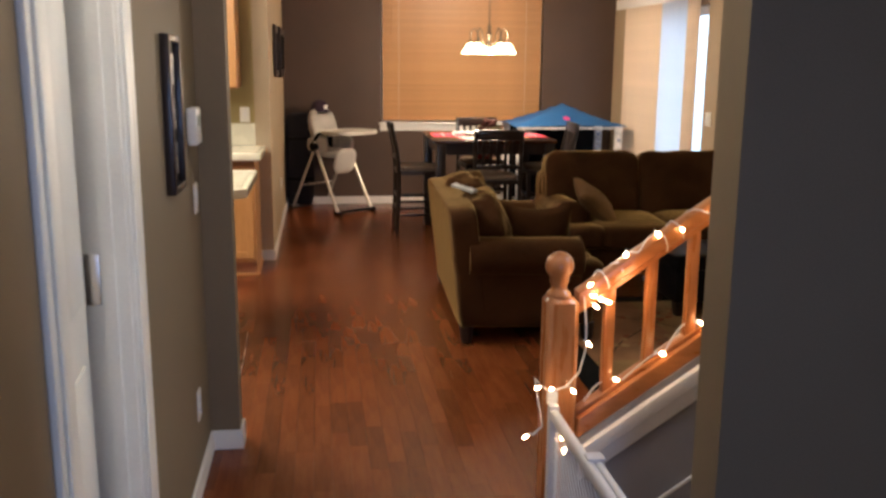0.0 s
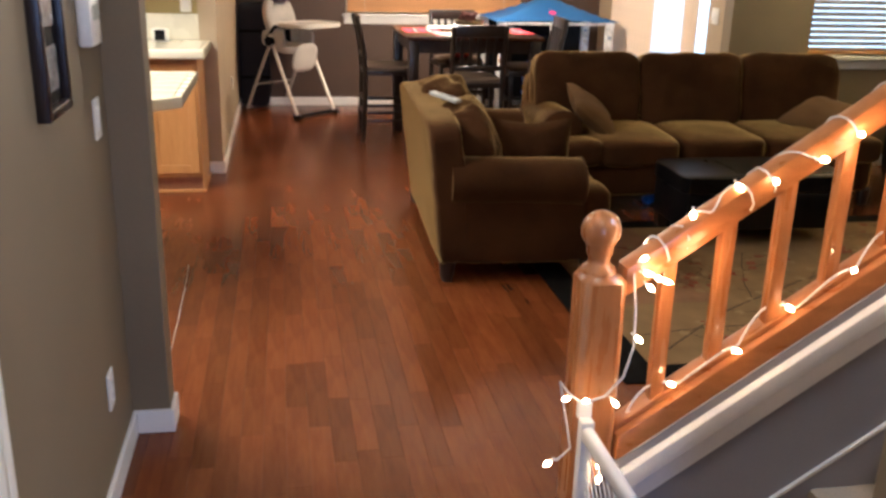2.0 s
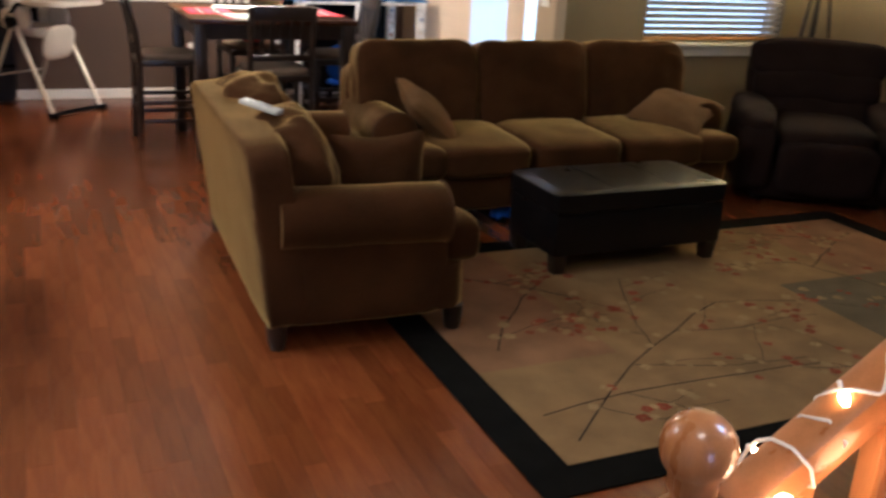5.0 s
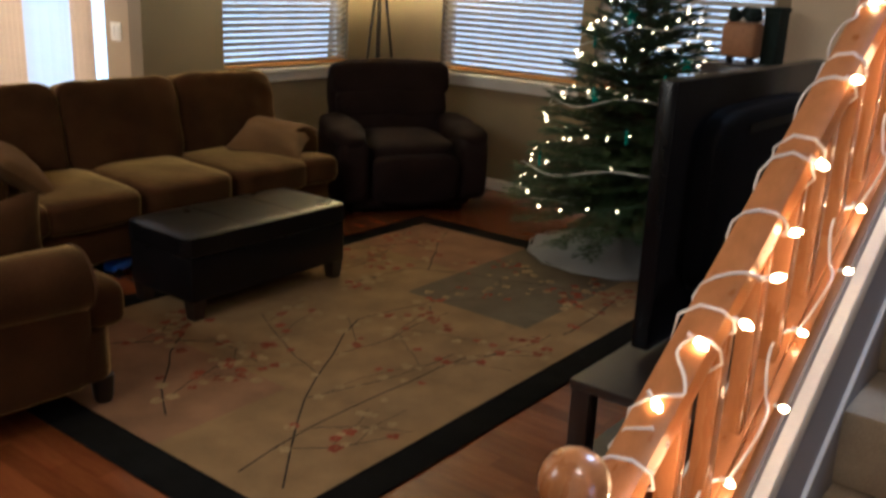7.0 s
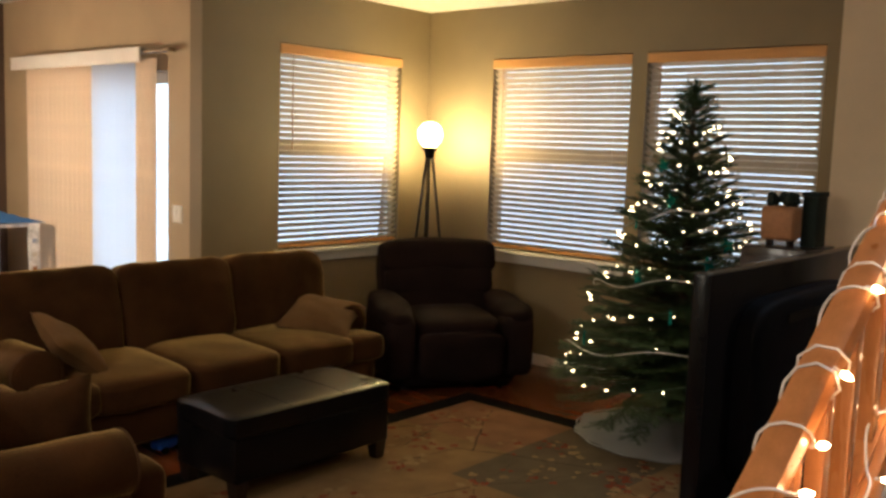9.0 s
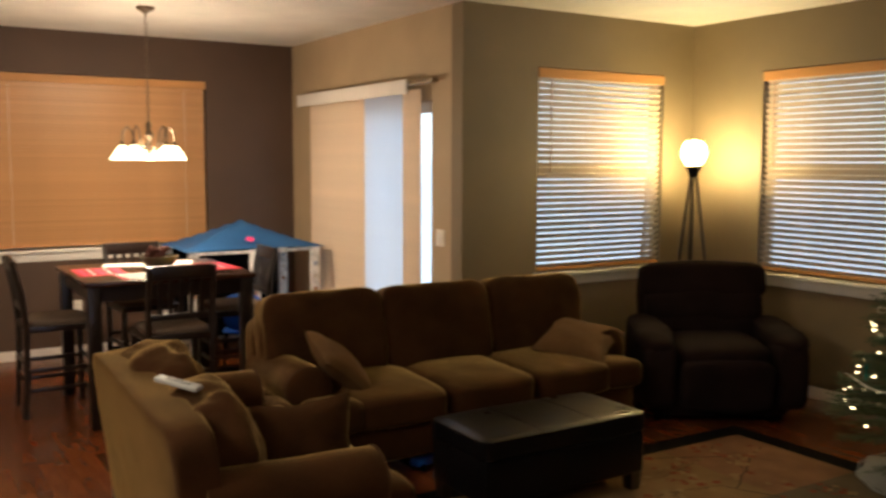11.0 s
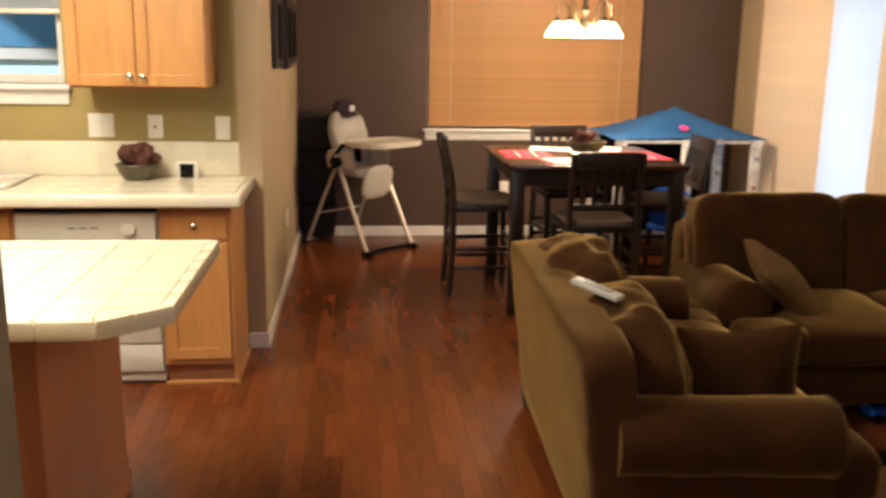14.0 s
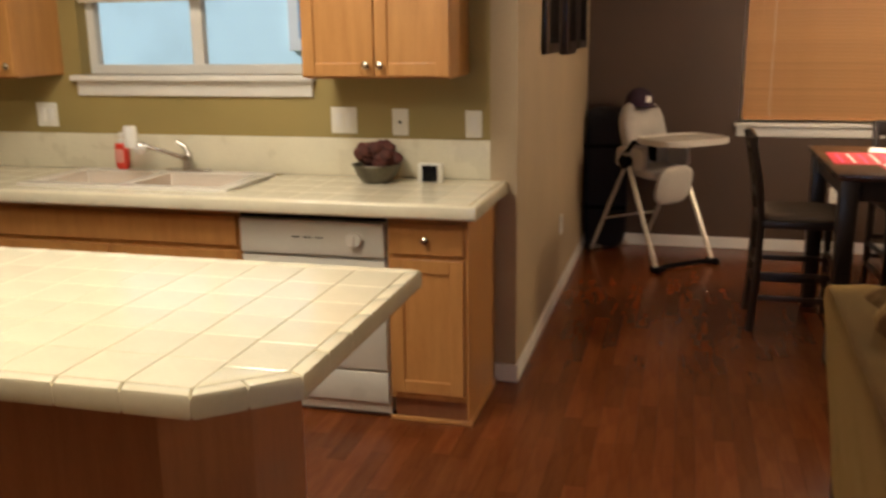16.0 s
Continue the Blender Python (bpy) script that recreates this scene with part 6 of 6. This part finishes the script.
def upper(x0, x1, label, n, knobs):
    u = thing("wall_cabinet", label, "cabinet")
    part("carcass", B(x0, x1, 7.47, KITY - 0.002, 1.405, 2.22), M_OAK, u, smooth=False)
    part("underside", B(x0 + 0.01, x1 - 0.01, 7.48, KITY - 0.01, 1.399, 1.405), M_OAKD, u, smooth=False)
    w = (x1 - x0) / n
    for i in range(n):
        door_front("door", x0 + i * w + 0.003, x0 + (i + 1) * w - 0.003, 1.41, 2.21, u, 7.47, (x0 + i * w + (w - 0.03 if i % 2 == 0 else 0.03), 1.455), True)
    part("cornice", B(x0 - 0.01, x1 + 0.012, 7.43, KITY - 0.002, 2.22, 2.25, 0.006), M_OAK, u)


upper(-1.285, -0.645, "honey maple two-door wall cabinet beside the window", 2, True)
upper(-4.05, -2.70, "honey maple wall cabinet beside the window", 3, True)

# peninsula
pn = thing("peninsula_cabinet", "red stained wood peninsula base under the tiled top", "cabinet")
bm = extrude_outline(bmesh.new(), [(-3.2, 5.53), (-0.85, 5.53), (-0.79, 5.87), (-0.79, 6.19), (-3.2, 6.19)], 0.0, 0.868)
part("body", bm, M_OAKD, pn, smooth=False)
part("base_trim", extrude_outline(bmesh.new(), [(-3.2, 5.52), (-0.843, 5.52), (-0.78, 5.865), (-0.78, 6.2), (-3.2, 6.2)], 0.0, 0.075), M_OAKD, pn, smooth=False)
pt = thing("worktop", "cream tiled peninsula worktop with clipped corner", "worktop")
out = [(-3.2, 5.275), (-0.605, 5.275), (-0.435, 5.42), (-0.435, 6.275), (-3.2, 6.275)]
inn = [(-3.2, 5.315), (-0.622, 5.315), (-0.475, 5.44), (-0.475, 6.235), (-3.2, 6.235)]
part("substrate", extrude_outline(bmesh.new(), inn, 0.868, CT - 0.010), M_GROUT, pt, smooth=False)


def edge_run(a, b, c, d, nseg, nm="edge_tile"):
    """Bullnose edge tiles between outer a-b and inner c-d."""
    for i in range(nseg):
        s0, s1 = i / nseg + 0.003 / nseg, (i + 1) / nseg - 0.003 / nseg
        L = lambda p, q, s: (p[0] + (q[0] - p[0]) * s, p[1] + (q[1] - p[1]) * s)
        pts = [L(a, b, s0), L(a, b, s1), L(c, d, s1), L(c, d, s0)]
        part(nm, extrude_outline(bmesh.new(), pts, 0.866, CT + 0.003, None, 0.011), M_TILE, pt)


edge_run(out[0], out[1], inn[0], inn[1], 17)
edge_run(out[1], out[2], inn[1], inn[2], 2)
edge_run(out[2], out[3], inn[2], inn[3], 6)
edge_run(out[3], out[4], inn[3], inn[4], 18)
tiles(pt, -3.2, -0.622, 5.315, 6.235, lambda x, y: True)
tiles(pt, -0.622, -0.475, 5.44, 6.235, lambda x, y: True)
part("corner_tile", extrude_outline(bmesh.new(), [(-0.6205, 5.318), (-0.478, 5.4385), (-0.6205, 5.4385)], CT - 0.010, CT, None, 0.001), M_TILE, pt)

fc = thing("electric_cable", "thin pale cable lying along the walkway floor", "cable")
part("wire", path_tube(bmesh.new(), [(-0.46, 4.2, 0.004), (-0.462, 4.5, 0.004), (-0.467, 4.95, 0.004), (-0.474, 5.35, 0.004), (-0.487, 5.73, 0.004)], 0.0014, 6), M_WIRE, fc)
bt = thing("toy_car", "small blue plastic toy lying under the sofa edge", "toy", (2.40, 6.62, 0.0125), 15)
bm = bmesh.new()
puff(bm, 0.17, 0.09, 0.055, pose(0, 0, 0.045), 4, 7, 0, 0)
part("body", bm, M_BLUE, bt)
for x in (-0.05, 0.05):
    for y in (-0.042, 0.042):
        part("wheel", tube(bmesh.new(), (x, y - 0.008, 0.02), (x, y + 0.008, 0.02), 0.02, seg=12), M_BLACKM, bt)

shade = thing("roller_shade", "white cloth shade half lowered in the kitchen window", "window shade")
part("cloth", B(-2.595, -1.405, KITY + 0.020, KITY + 0.023, 1.765, 2.30), M_VANE2, shade)
part("hem_bar", B(-2.595, -1.405, KITY + 0.012, KITY + 0.030, 1.742, 1.766, 0.004), M_SPLASH, shade, "cream hem bar")
part("roller", tube(bmesh.new(), (-2.595, KITY + 0.03, 2.285), (-1.405, KITY + 0.03, 2.285), 0.022, seg=14), M_PLASTW, shade)

# outside the kitchen window and behind the house
nb_house = thing("neighbour_house", "pale siding house close outside the kitchen window", "house", (0, 0, 0))
nbw = part("wall", B(-9, 1.8, 12.2, 12.5, -0.25, 5.2), M_SIDING, nb_house, smooth=False)
nw = part("window", B(-3.42, -2.4, 12.12, 12.2, 1.42, 2.9, 0.01), M_WHITE, nb_house)
part("pane", B(-3.30, -2.52, 12.10, 12.121, 1.54, 2.8), mat("dark blue pane", (0.12, 0.30, 0.5), 0.05, grain=0.02, bump=0), nw)
part("roof", B(-9.4, 2.2, 11.7, 13.5, 5.2, 5.4), M_FENCE, nb_house)
fence = thing("garden_fence", "weathered board fence behind the patio", "fence")
for k in range(60):
    part("board", B(8.0, 8.025, 3.0 + k * 0.15, 3.142 + k * 0.15, -0.25, 1.55 + rnd.uniform(-0.01, 0.01)), M_FENCE, fence, smooth=False)

# ---- floor strips ----
pw, gap = 0.076, 0.0003
pr = random.Random(7)
meshes = {}
vs_, fs_ = [], []
near = 0
x = -1.6
while x < SIDE:
    y = -2.05 - pr.random() * 0.4
    while y < FAR:
        L = pr.choice((0.36, 0.44, 0.52, 0.60, 0.70))
        y0, y1 = max(y, -2.05), min(y + L, FAR)
        y += L
        if y1 - y0 < 0.03:
            continue
        cx, cy = x + pw / 2, (y0 + y1) / 2
        inside = (HALLX < cx < 2.3 or cy > 1.9)
        if cy < JOGY and cx < HALLX:
            inside = False
        if cy > KITY and cx < PARTX - 0.1:
            inside = False
        if cx > SLIDE and cy > BACK:
            inside = False
        if not inside:
            continue
        dz = pr.uniform(-0.00003, 0.00003)
        if -0.4 < cx < 0.72 and 3.9 < cy < 8.2 and near < 300:
            key = round(y1 - y0, 3)
            if key not in meshes:
                meshes[key] = mesh("plank", B(-pw / 2 + gap, pw / 2 - gap, -key / 2 + gap, key / 2 - gap, -0.004, 0.0, 0.0006, seg=1), M_PLANK)
            o = new("plank", meshes[key])
            o.parent = floor
            o.matrix_basis = pose(cx, cy, dz)
            near += 1
        else:
            i0 = len(vs_)
            a0, a1, b0, b1 = x + gap, x + pw - gap, y0 + gap, y1 - gap
            vs_.extend(((a0, b0, dz), (a1, b0, dz), (a1, b1, dz), (a0, b1, dz), (a0, b0, -0.004), (a1, b0, -0.004), (a1, b1, -0.004), (a0, b1, -0.004)))
            fs_.extend(((i0, i0 + 1, i0 + 2, i0 + 3), (i0, i0 + 4, i0 + 5, i0 + 1), (i0 + 1, i0 + 5, i0 + 6, i0 + 2), (i0 + 2, i0 + 6, i0 + 7, i0 + 3), (i0 + 3, i0 + 7, i0 + 4, i0)))
    x += pw
me = bpy.data.meshes.new("floor_planks")
me.from_pydata(vs_, [], fs_)
me.materials.append(M_PLANKI)
ob = new("floor_planks", me)
ob.parent = floor
ob["kind"] = "stuff"
